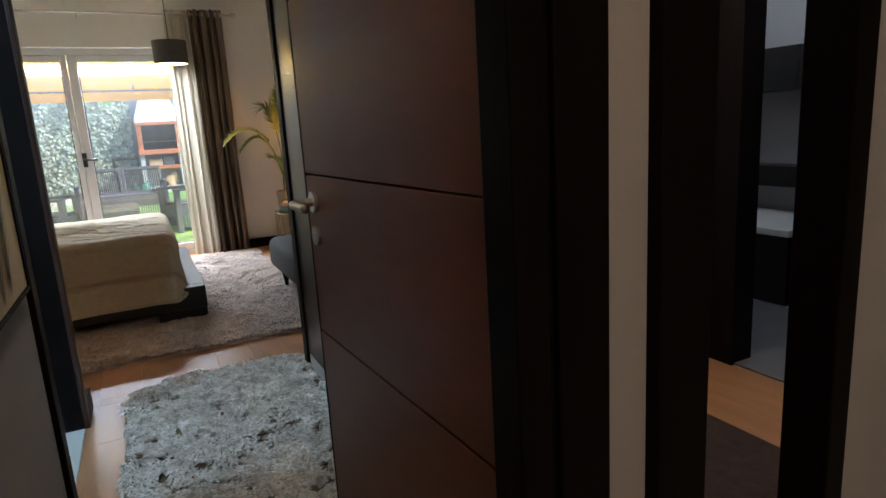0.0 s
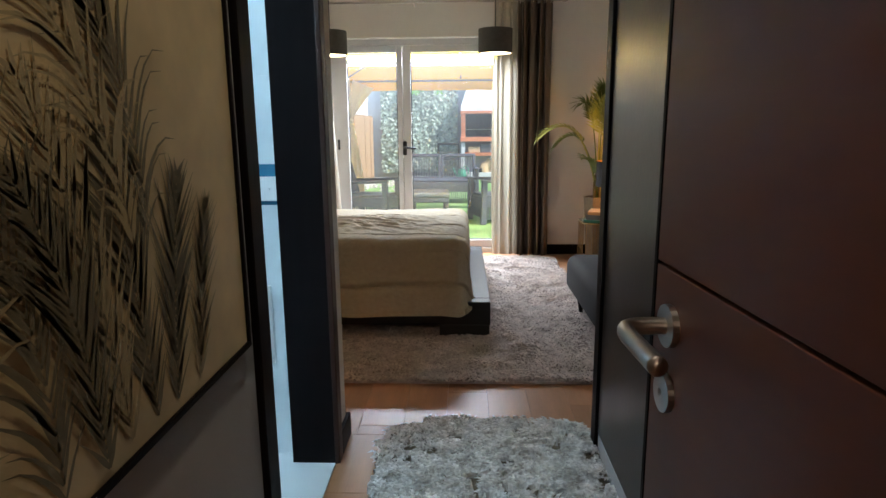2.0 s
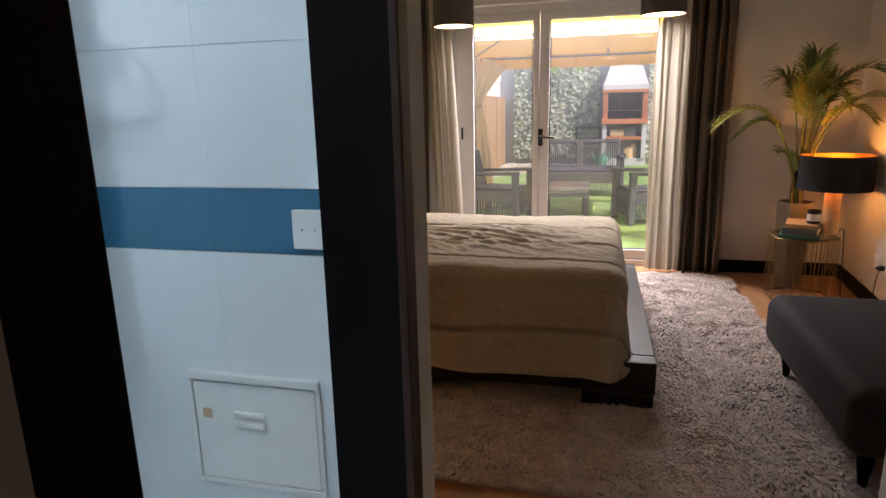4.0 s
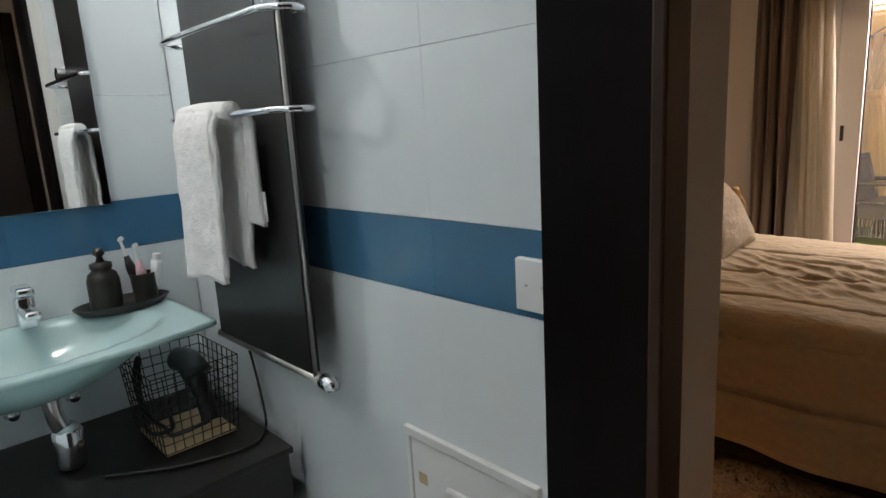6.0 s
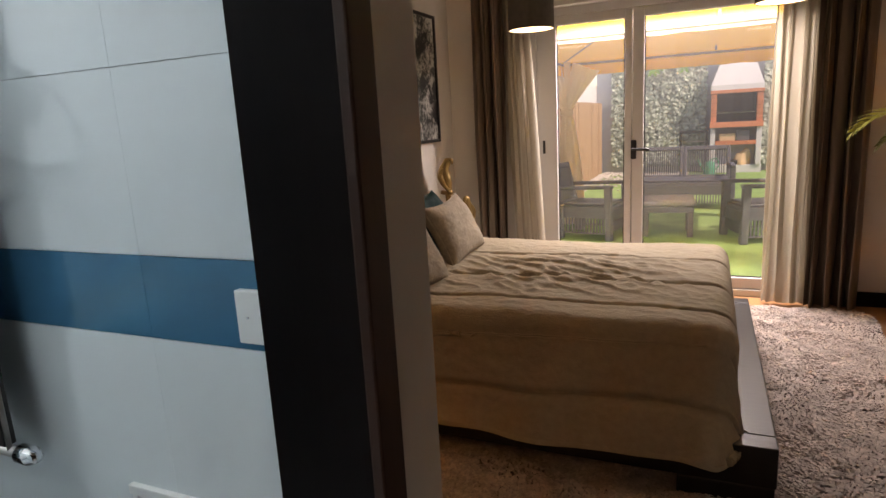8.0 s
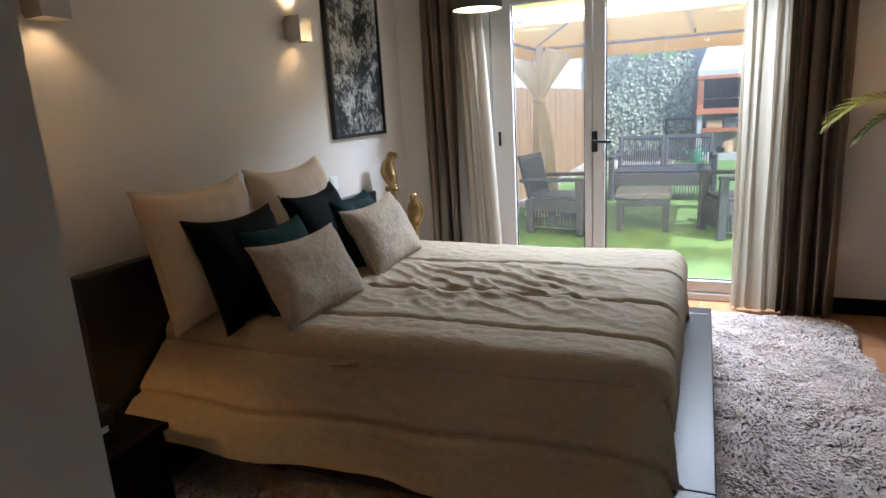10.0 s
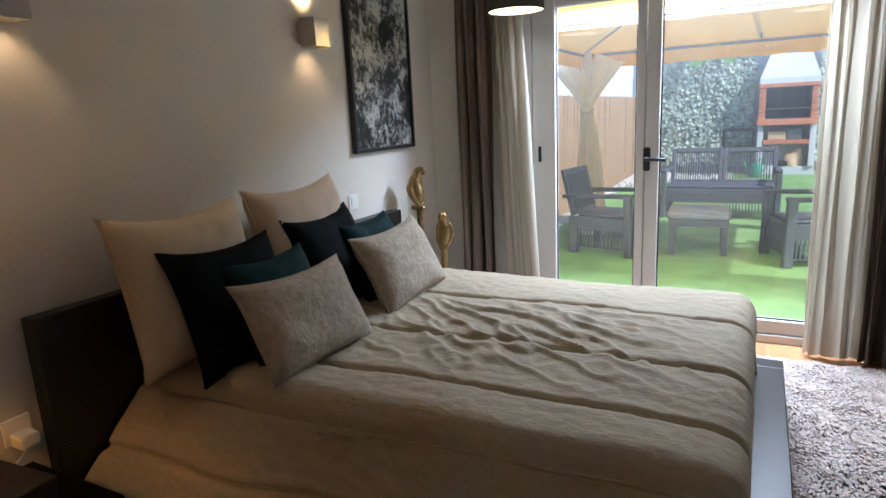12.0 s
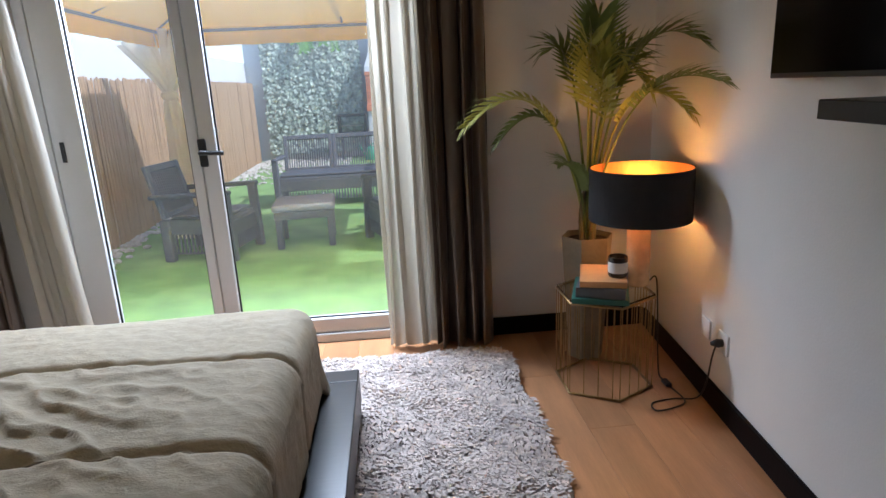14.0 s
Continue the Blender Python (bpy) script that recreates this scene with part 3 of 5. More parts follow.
# ---- bed ----
bed = thing("bed", "low black-brown platform bed with panel headboard", "bed")
part("headboard", box(-1.925, -1.86, 4.62, 6.78, 0.02, 0.84, 0.006), BEDWOOD, bed)
part("side_rail", box(-1.86, 0.21, 4.84, 4.93, 0.09, 0.235, 0.004), BEDWOOD, bed)
part("side_rail", box(-1.86, 0.21, 6.5, 6.6, 0.09, 0.235, 0.004), BEDWOOD, bed)
part("foot_rail", box(0.02, 0.21, 4.932, 6.498, 0.09, 0.235, 0.004), BEDWOOD, bed)
part("slatted_base", box(-1.86, 0.018, 4.932, 6.498, 0.12, 0.22), BEDWOOD, bed)
for x, y in ((0.0, 4.84), (0.0, 6.44), (-1.5, 4.9), (-1.5, 6.44)):
    part("leg", box(x - 0.1, x + 0.205, y, y + 0.16, 0.022, 0.09, 0.004), BEDWOOD, bed)
mattress = tagged(obj("mattress", box(-1.85, 0.04, 4.99, 6.4, 0.236, 0.53, 0.05, seg=4), TERRY), "white mattress on the platform bed", "mattress")

XF, YN, YF, ZT = 0.09, 4.93, 6.44, 0.6
SEAMS = (4.68, 4.9, 5.16, 5.5, 5.98)


def drape(u, v):
    # flat cloth coordinates, folded down over the mattress edges
    px, py = -1.84 + u * 2.23, 4.47 + v * 2.33
    r = 0.09
    q = r * math.pi / 2
    head = min(1, max(0, (-0.9 - px) / 0.9))
    hem = q - r + 0.35
    px, py = min(px, XF + q - r + 0.27), min(max(py, YN - hem), YF + hem)
    dx = max(0.0, px - (XF - r))
    dn, df = max(0.0, (YN + r) - py), max(0.0, py - (YF - r))
    dy = max(dn, df)
    sy = -1 if dn > 0 else 1
    d = math.hypot(dx, dy)
    bx, by = min(px, XF - r), min(max(py, YN + r), YF - r)
    nx, ny = (dx / d, sy * dy / d) if d > 1e-6 else (0, 0)
    if d < q:
        out, z = r * math.sin(d / r), ZT - r * (1 - math.cos(d / r))
    else:
        side = dy / (dx + dy)
        side = side * side * (3 - 2 * side)
        fall = min(d - q, 0.27 + side * 0.08)
        out, z = r + fall * (0.04 + (0.38 + 0.42 * head) * side), ZT - r - fall * (0.95 - 0.2 * head)
    x, y = bx + nx * out, by + ny * out
    # long waves, creases and quilted channels
    w = 0.016 * noise.noise(Vector((px * 2.2, py * 2.6, 3))) + 0.005 * noise.noise(Vector((px * 4 + 3 * py, py * 5, 1)))
    cr = abs(noise.noise(Vector(((px + 1.5 * py) * 6.5, (px - py) * 1.8, 7))) + 0.35 * noise.noise(Vector((px * 9, py * 9, 2))))
    top = 1.0 if d < q else 0.45
    c_ = max(0.0, 0.24 - cr) / 0.24
    crease = 0.017 * c_ * c_ * (3 - 2 * c_) * math.exp(-((py - 5.62) / 0.36) ** 4 - ((px + 0.72) / 0.62) ** 4)
    seam = sum(math.exp(-((py + 0.02 * math.sin(px * 2.1 + s) - s) / 0.013) ** 2) for s in SEAMS)
    puff = -0.022 * min(1, seam)
    fold = 0.019 * math.sin(px * 9 + 2.5 * z + 2 * noise.noise(Vector((px * 3, 0, 0)))) * min(1, max(0, d - q) * 4)
    h = w * top + crease * top + puff + 0.004 * noise.noise(Vector((px * 22, py * 26, 5)))
    hz = h if d < q else h * 0.3
    return (x + nx * (fold + h) * (d > q), y + ny * (fold + h) * (d > q), z + hz + 0.012 * max(0.0, 0.3 - abs(py - 5.7)) )


duvet = thing("duvet", "khaki quilted duvet with rumpled creases spread over the bed", "duvet")
dm = sheet(220, 260, drape)
dob = part("cover", dm, DUVET, duvet, smooth=True)
sol = dob.modifiers.new("thick", "SOLIDIFY")
sol.thickness, sol.offset = 0.018, -1
for s in SEAMS:
    pts = [Vector(drape((x + 1.84) / 2.23, (s - 0.02 * math.sin(x * 2.1 + s) - 4.47) / 2.33)) + Vector((0, 0, 0.004)) for x in np.linspace(-1.55, -0.02, 60)]
    part("piping", tube(pts, 0.0035, 6), DUVET, duvet, "stitched seam piping", True)


def pillow(name, label, w, h, d, m, mat, seed, group="bed pillows", pinch=0.12):
    def face(sign):
        def f(u, v):
            a, b = 2 * u - 1, 2 * v - 1
            ex = 1 - pinch * (1 - a * a) * abs(b) ** 3
            ey = 1 - pinch * (1 - b * b) * abs(a) ** 3
            t = max(0.0, (1 - a**4) * (1 - b**4)) ** 0.55
            n_ = noise.noise(Vector((a * 1.6 + seed, b * 1.6, sign))) * 0.1 + noise.noise(Vector((a * 5, b * 5 + seed, sign))) * 0.035
            return (a * w / 2 * ey, sign * (d / 2) * t * (1 + n_ * 2.0), b * h / 2 * ex * (1 - 0.05 * (1 - a * a) * (b > 0)))
        return f

    p = tagged(new(name), label, "pillow", group)
    p.matrix_world = m
    b = sheet(26, 26, face(1))
    sheet(26, 26, face(-1), b)
    bmesh.ops.remove_doubles(b, verts=b.verts, dist=0.0005)
    bmesh.ops.recalc_face_normals(b, faces=b.faces)
    part("cushion", b, mat, p, smooth=True)
    edge_pts = [face(1)(u, v) for u, v in [(i / 20, 0) for i in range(20)] + [(1, i / 20) for i in range(20)] + [(1 - i / 20, 1) for i in range(20)] + [(0, 1 - i / 20) for i in range(21)]]
    part("piping", tube(edge_pts, 0.004, 6, cap=False), mat, p, smooth=True)
    return p


def lean(x, y, z, tilt, yaw, roll=0):
    """Standing against the headboard, broad side to the foot of the bed."""
    return Matrix.Translation((x, y, z)) @ pose(0, 0, 0, 0, 0, 90 + yaw) @ pose(0, 0, 0, tilt, 0, 0) @ pose(0, 0, 0, 0, roll, 0)


pillow("pillow", "large square beige linen pillow leaning on the headboard", 0.55, 0.56, 0.2, lean(-1.69, 5.08, 0.85, -14, -3), LINEN, 1)
pillow("pillow", "large square beige linen pillow leaning on the headboard by the parrot", 0.6, 0.56, 0.2, lean(-1.69, 5.7, 0.865, -14, 2, -1), LINEN, 2)
pillow("pillow", "black velvet scatter cushion", 0.46, 0.46, 0.15, lean(-1.53, 5.12, 0.78, -22, -4, 1), VELVETBLK, 3)
pillow("pillow", "bottle green velvet scatter cushion", 0.4, 0.4, 0.14, lean(-1.44, 5.24, 0.75, -26, -3, 1), VELVET, 4)
pillow("pillow", "black velvet scatter cushion beside its twin", 0.47, 0.46, 0.15, lean(-1.57, 5.72, 0.79, -20, 3, -1), VELVETBLK, 5)
pillow("pillow", "bottle green velvet scatter cushion beside its twin", 0.44, 0.4, 0.14, lean(-1.5, 5.96, 0.755, -24, 4, 1), VELVET, 6)
pillow("pillow", "rectangular oatmeal woven cushion in front", 0.52, 0.35, 0.14, lean(-1.29, 5.2, 0.735, -28, -3, 1), WOVEN, 7)
pillow("pillow", "rectangular oatmeal woven cushion further along", 0.58, 0.37, 0.14, lean(-1.35, 5.93, 0.745, -28, 3, -1), WOVEN, 8)

# ---- rugs ----


def shag(name, label, x0, x1, y0, y1, mat, n, length, seed, corner=0.1, backing=None, gap=-9, wide=0.0058):
    rug = thing(name, label, "rug")
    b = bmesh.new()
    ring = []
    for cx, cy, a0 in ((x1 - corner, y1 - corner, 0), (x0 + corner, y1 - corner, 90), (x0 + corner, y0 + corner, 180), (x1 - corner, y0 + corner, 270)):
        ring += [b.verts.new((cx + corner * math.cos(radians(a0 + 15 * k)), cy + corner * math.sin(radians(a0 + 15 * k)), 0.0)) for k in range(7)]
    r_ = bmesh.ops.extrude_face_region(b, geom=[b.faces.new(ring)])
    bmesh.ops.translate(b, vec=(0, 0, 0.012), verts=[v for v in r_["geom"] if isinstance(v, bmesh.types.BMVert)])
    bmesh.ops.recalc_face_normals(b, faces=b.faces)
    part("backing", b, backing or mat, rug)
    rnd = np.random.RandomState(seed)
    vs, fs = [], []
    for k in range(n):
        x, y = rnd.uniform(x0, x1), rnd.uniform(y0, y1)
        ex, ey = corner - min(x - x0, x1 - x), corner - min(y - y0, y1 - y)
        if ex > 0 and ey > 0 and math.hypot(ex, ey) > corner * rnd.uniform(0.92, 1.02):
            continue
        if noise.noise(Vector((x * 16, y * 16, seed))) + 0.5 * noise.noise(Vector((x * 40, y * 40, seed))) < gap:
            continue
        a = 6 * noise.noise(Vector((x * 2.3, y * 2.3, seed))) + rnd.uniform(-0.9, 0.9)
        c, s = math.cos(a), math.sin(a)
        h = length * rnd.uniform(0.5, 1.0) * (0.75 + 0.5 * noise.noise(Vector((x * 9, y * 9, seed))))
        w, o = wide * rnd.uniform(0.7, 1.5), length * rnd.uniform(0.4, 1.3)
        i = len(vs)
        vs += [(x - s * w, y + c * w, 0.008), (x + s * w, y - c * w, 0.008), (x + c * o * 0.5 + s * w * 1.2, y + s * o * 0.5 - c * w * 1.2, 0.01 + h * 0.85), (x + c * o * 0.5 - s * w * 1.2, y + s * o * 0.5 + c * w * 1.2, 0.01 + h * 0.85), (x + c * o, y + s * o, 0.01 + h * 0.75)]
        fs += [(i, i + 1, i + 2, i + 3), (i + 3, i + 2, i + 4)]
    me = bpy.data.meshes.new("pile")
    me.from_pydata(vs, [], fs)
    me.materials.append(mat)
    ob = new("pile", me)
    ob.parent = rug
    tagged(ob, kind="stuff")
    return rug


shag("rug", "large pinkish-taupe shaggy rug under the bed", -1.7, 0.92, 4.18, 7.15, SHAG, 150000, 0.038, 3, wide=0.0046)
shag("rug", "small mottled grey shaggy runner on the laminate floor", -0.29, 0.575, 2.0, 3.75, SHAGB, 44000, 0.04, 5, corner=0.16, wide=0.005, backing=RUGBASE, gap=-0.2)

# ---- pendants ----


def pendant(x, y):
    p = thing("pendant_lamp", "grey fabric drum pendant with lit diffuser", "pendant lamp", "bedside pendants", at=(x, y, 1.9))
    part("shade", lathe([(0.145, 0.0), (0.148, 0.0), (0.148, 0.205), (0.145, 0.205), (0.145, 0.0)], 40), SHADEGREY, p, smooth=False)
    part("diffuser", lathe([(0, 0.006), (0.144, 0.006), (0.144, 0.01), (0, 0.01)], 40), BULBW, p, "lit warm diffuser disc")
    part("cord", tube([(0, 0, 0.2), (0, 0, 0.66)], 0.004, 8), BLACKMETAL, p)
    part("canopy", lathe([(0, 0.665), (0.05, 0.665), (0.05, 0.695), (0, 0.699)], 24), STEEL, p)
    part("spider", boxes((-0.145, 0.145, -0.003, 0.003, 0.192, 0.198), (-0.003, 0.003, -0.145, 0.145, 0.192, 0.198)), STEEL, p)
    return p


pd = pendant(-1.12, 6.85)
copy_thing(pd, Matrix.Translation((0.33, 6.85, 1.9)))

# ---- bed wall ----


def picture(y0, y1, z0, z1, mat, label):
    p = thing("picture", label, "framed picture", "jungle prints")
    b = bmesh.new()
    t = 0.022
    for r in ((y0, y1, z0, z0 + t), (y0, y1, z1 - t, z1), (y0, y0 + t, z0 + t, z1 - t), (y1 - t, y1, z0 + t, z1 - t)):
        box(-1.929, -1.895, *r, 0.002, bm=b)
    part("frame", b, BLACKMETAL, p, "thin black frame")
    part("print", box(-1.929, -1.908, y0 + t, y1 - t, z0 + t, z1 - t), mat, p, "black and white jungle print")
    return p


picture(6.42, 7.06, 1.2, 2.1, JUNGLE, "black-framed monochrome jungle print on the greige wall")
picture(3.82, 4.46, 1.18, 2.08, JUNGLE, "black-framed monochrome jungle print above the bedside lamp")


def sconce(y):
    s = thing("wall_sconce", "small square brushed metal up-down wall lamp, lit", "wall lamp", "bed wall lamps", at=(-1.93, y, 1.8))
    part("housing", boxes((0.02, 0.025, -0.052, 0.052, -0.065, 0.065), (0.105, 0.11, -0.052, 0.052, -0.065, 0.065), (0.025, 0.105, -0.052, -0.047, -0.065, 0.065), (0.025, 0.105, 0.047, 0.052, -0.065, 0.065)), STEEL, s)
    part("backplate", box(0.001, 0.02, -0.045, 0.045, -0.05, 0.05, 0.002), STEEL, s)
    part("bulb", lathe([(0, -0.02), (0.018, -0.015), (0.02, 0), (0.018, 0.015), (0, 0.02)], 16, m=Matrix.Translation((0.065, 0, 0))), BULB, s, "glowing bulb", True)
    return s


sc = sconce(4.71)
sc.matrix_world = Matrix.Translation((-1.93, 4.71, 1.775))
copy_thing(sc, Matrix.Translation((-1.93, 6.10, 1.8)))


def switch(m, label, rocker=2):
    s = thing("light_switch", label, "switch", at=m)
    part("plate", box(0.0005, 0.009, -0.042, 0.042, -0.042, 0.042, 0.003), WHITEPLASTIC, s)
    for k in range(rocker):
        w = 0.05 / rocker
        part("rocker", box(0.009, 0.013, -0.025 + k * w + 0.001, -0.025 + (k + 1) * w - 0.001, -0.025, 0.025, 0.001), WHITEPLASTIC, s)
    return s


switch(Matrix.Translation((-1.93, 4.525, 0.955)), "white double light switch on the greige wall")
switch(Matrix.Translation((-1.93, 6.385, 0.94)), "white light switch beside the headboard", 1)
sk = thing("wall_socket", "white wall socket with a plugged-in white charger", "socket", at=(-1.93, 4.55, 0.5))
part("plate", box(0.0005, 0.01, -0.042, 0.042, -0.042, 0.042, 0.003), WHITEPLASTIC, sk)
part("charger", box(0.01, 0.075, -0.03, 0.03, -0.045, 0.0, 0.01), WHITEPLASTIC, sk, "white plug-in charger")
part("lead", tube(bend([(0.05, 0, -0.045), (0.07, -0.05, -0.07), (0.1, -0.12, -0.06), (0.08, -0.2, -0.07)]), 0.003, 6), WHITEPLASTIC, sk, "white charging lead", True)

ns = thing("nightstand", "low black-brown bedside table", "nightstand", at=(-1.91, 3.9, 0))
part("body", boxes((0, 0.42, 0, 0.66, 0.06, 0.36, 0.003)), DARKWOOD, ns)
part("top", box(-0.005, 0.44, -0.01, 0.67, 0.362, 0.385, 0.003), DARKWOOD, ns)
part("drawer", box(0.42, 0.437, 0.01, 0.65, 0.08, 0.345, 0.003), DARKWOOD, ns)
part("plinth", box(0.02, 0.39, 0.02, 0.64, 0.0, 0.06), DARKWOOD, ns)

tl = thing("table_lamp", "lit bedside lamp with ribbed glass base and black drum shade", "table lamp", at=(-1.71, 4.10, 0.386))
prof = [(0, 0), (0.085, 0), (0.085, 0.02), (0.05, 0.03)]
for k, r in enumerate((0.085, 0.115, 0.125, 0.1, 0.065)):
    z = 0.035 + k * 0.048
    prof += [(r * 0.82, z), (r * 0.96, z + 0.01), (r, z + 0.024), (r * 0.96, z + 0.038), (r * 0.82, z + 0.047)]
prof += [(0.03, 0.29), (0.025, 0.34), (0, 0.34)]
part("base", lathe(prof, 40), LAMPGLASS, tl, "ribbed champagne glass base", True)
part("stem", tube([(0, 0, 0.005), (0, 0, 0.39)], 0.008, 10), GOLD, tl)
part("shade", lathe([(0.195, 0.35), (0.18, 0.54), (0.177, 0.54), (0.192, 0.35), (0.195, 0.35)], 48), SHADEBLK, tl, "black drum shade")
part("lining", lathe([(0.1905, 0.351), (0.1755, 0.539)], 48), GOLDLINING, tl, "gold shade lining")
part("bulb", lathe([(0, 0.39), (0.02, 0.4), (0.026, 0.42), (0.02, 0.44), (0, 0.45)], 16), BULB, tl, "glowing bulb", True)

bx = thing("keepsake_box", "small black box with a pale label on the nightstand", "box", at=Matrix.Translation((-1.69, 4.345, 0.386)) @ pose(0, 0, 0, 0, 0, 4))
part("body", boxes((-0.13, 0.13, -0.1, 0.1, 0, 0.075, 0.004)), BLACKMETAL, bx)
part("lid", boxes((-0.133, 0.133, -0.103, 0.103, 0.077, 0.105, 0.004)), BLACKMETAL, bx)
part("inset", lathe([(0, 0.106), (0.06, 0.106), (0.065, 0.109), (0.0, 0.108)], 24), CERAMIC, bx)
part("label_strip", box(0.131, 0.1335, -0.07, 0.07, 0.03, 0.05), WHITEPLASTIC, bx, "pale label strip")

# ---- parrot figures in the corner ----
pr = tagged(obj("parrot_statue", bmesh.new(), GOLD), "tall gold parrot on a slim stand in the corner", "statue")


def parrot_mesh():
    b = bmesh.new()
    spine = bend([(0.016, 0, 0.0), (-0.004, 0, 0.045), (-0.024, 0, 0.095), (-0.02, 0, 0.14), (0.0, 0, 0.175), (0.012, 0, 0.2), (0.02, 0, 0.222)], 4)
    rad_ = [0.016, 0.024, 0.032, 0.038, 0.042, 0.045, 0.046, 0.047, 0.047, 0.046, 0.044, 0.042, 0.039, 0.036, 0.033, 0.031, 0.03, 0.03, 0.03, 0.0295, 0.028, 0.025, 0.02, 0.013, 0.003]
    tube(spine, rad_[:len(spine)], 16, b)
    tube(bend([(0.032, 0, 0.208), (0.05, 0, 0.204), (0.055, 0, 0.185), (0.048, 0, 0.176)]), [0.016 - 0.0007 * k for k in range(19)], 8, b)
    tube([(0.0, 0, 0.05), (0.012, 0, -0.03), (0.026, 0, -0.11)], [0.022, 0.016, 0.005], 8, b)
    for s in (-1, 1):
        tube(bend([(-0.012, s * 0.03, 0.15), (-0.026, s * 0.042, 0.1), (-0.01, s * 0.036, 0.045), (0.018, s * 0.018, -0.01)]), [0.006 + 0.018 * math.sin(math.pi * (k + 1) / 20) for k in range(19)], 8, b)
        tube([(0.01, s * 0.016, 0.01), (0.022, s * 0.018, -0.022)], [0.012, 0.008], 8, b)
    return b


b_ = parrot_mesh()
tube(bend([(-0.05, 0, -0.03), (0.0, 0, -0.033), (0.04, 0, -0.028)]), 0.017, 10, b_)
tube(bend([(0, 0, -0.03), (0.004, 0.01, -0.3), (-0.004, 0, -0.6), (0, 0, -0.84)]), 0.019, 10, b_)
tube([(0, 0, -0.84), (0, 0, -0.865)], 0.1, 24, b_)
b_.to_mesh(pr.data)
b_.free()
pr.data.materials.append(GOLD)
pr.data.polygons.foreach_set("use_smooth", [True] * len(pr.data.polygons))
pr.matrix_world = Matrix.Translation((-1.78, 6.86, 0.866)) @ pose(0, 0, 0, 0, 0, -12)
pr2 = tagged(obj("parrot_statue", parrot_mesh(), GOLD, smooth=True), "smaller gold bird figure on a turned stand", "statue")
b_ = bmesh.new()
b_.from_mesh(pr2.data)
tube(bend([(0, 0, -0.03), (0.01, 0, -0.2), (-0.01, 0, -0.36), (0, 0, -0.54)]), [0.02] * 19, 10, b_)
tube([(0, 0, -0.54), (0, 0, -0.58)], 0.07, 20, b_)
b_.to_mesh(pr2.data)
b_.free()
pr2.matrix_world = Matrix.Translation((-1.68, 6.98, 0.58)) @ pose(0, 0, 0, 0, 0, -80) @ Matrix.Scale(0.98, 4)

# ---- east side: side table, plant, lamp, screen ----
st = thing("side_table", "hexagonal gold wire side table with glass top", "side table", at=(1.30, 6.77, 0))
hexa = [(0.215 * math.cos(radians(60 * k + 30)), 0.215 * math.sin(radians(60 * k + 30))) for k in range(7)]
for z in (0.006, 0.425):
    part("ring", tube([(x, y, z) for x, y in hexa], 0.006, 8), GOLD, st, smooth=True)
for k in range(6):
    (xa, ya), (xb, yb) = hexa[k], hexa[k + 1]
    for j in range(7):
        f_ = j / 7
        x, y = xa + (xb - xa) * f_, ya + (yb - ya) * f_
        part("wire", tube([(x, y, 0.006 if j == 0 else 0.18 if j % 2 else 0.006), (x, y, 0.425)], 0.0022, 6), GOLD, st)
gt = bmesh.new()
vs_ = [gt.verts.new((x, y, 0.432)) for x, y in hexa[:6]]
r_ = bmesh.ops.extrude_face_region(gt, geom=[gt.faces.new(vs_)])
bmesh.ops.translate(gt, vec=(0, 0, 0.008), verts=[v for v in r_["geom"] if isinstance(v, bmesh.types.BMVert)])
bmesh.ops.recalc_face_normals(gt, faces=gt.faces)
part("top", gt, TOPGLASS, st, "clear glass top")


def book(z, w, d, h, mat, yaw, x, y, label):
    b = thing("book", label, "book", "stacked books", at=Matrix.Translation((x, y, z)) @ pose(0, 0, 0, 0, 0, yaw))
    part("cover", boxes((-w / 2, w / 2, -d / 2, d / 2, 0, 0.003), (-w / 2, w / 2, -d / 2, d / 2, h - 0.003, h), (-w / 2, -w / 2 + 0.003, -d / 2, d / 2, 0.003, h - 0.003)), mat, b)
    part("pages", box(-w / 2 + 0.004, w / 2 - 0.006, -d / 2 + 0.005, d / 2 - 0.005, 0.0032, h - 0.0032), PAPER, b, "cream page block")


book(0.441, 0.3, 0.23, 0.022, BOOKGREEN, 70, 1.265, 6.72, "large green hardback book lying on the side table")
book(0.464, 0.26, 0.2, 0.042, BOOKGREY, 66, 1.27, 6.71, "thick slate-grey hardback book")
book(0.507, 0.25, 0.19, 0.026, BOOKTAN, 72, 1.27, 6.715, "tan hardback book on top of the stack")
cj = thing("candle_jar", "dark glass candle jar with pale label on the books", "candle", at=(1.315, 6.66, 0.534))
part("jar", lathe([(0, 0), (0.036, 0), (0.04, 0.006), (0.04, 0.085), (0.037, 0.088), (0.036, 0.02), (0, 0.018)], 28), AMBERGLASS, cj, smooth=False)
part("paper_label", lathe([(0.0405, 0.02), (0.0405, 0.065)], 28), PAPER, cj, "pale paper label")
part("wax", lathe([(0, 0.06), (0.036, 0.06)], 24), PAPER, cj)

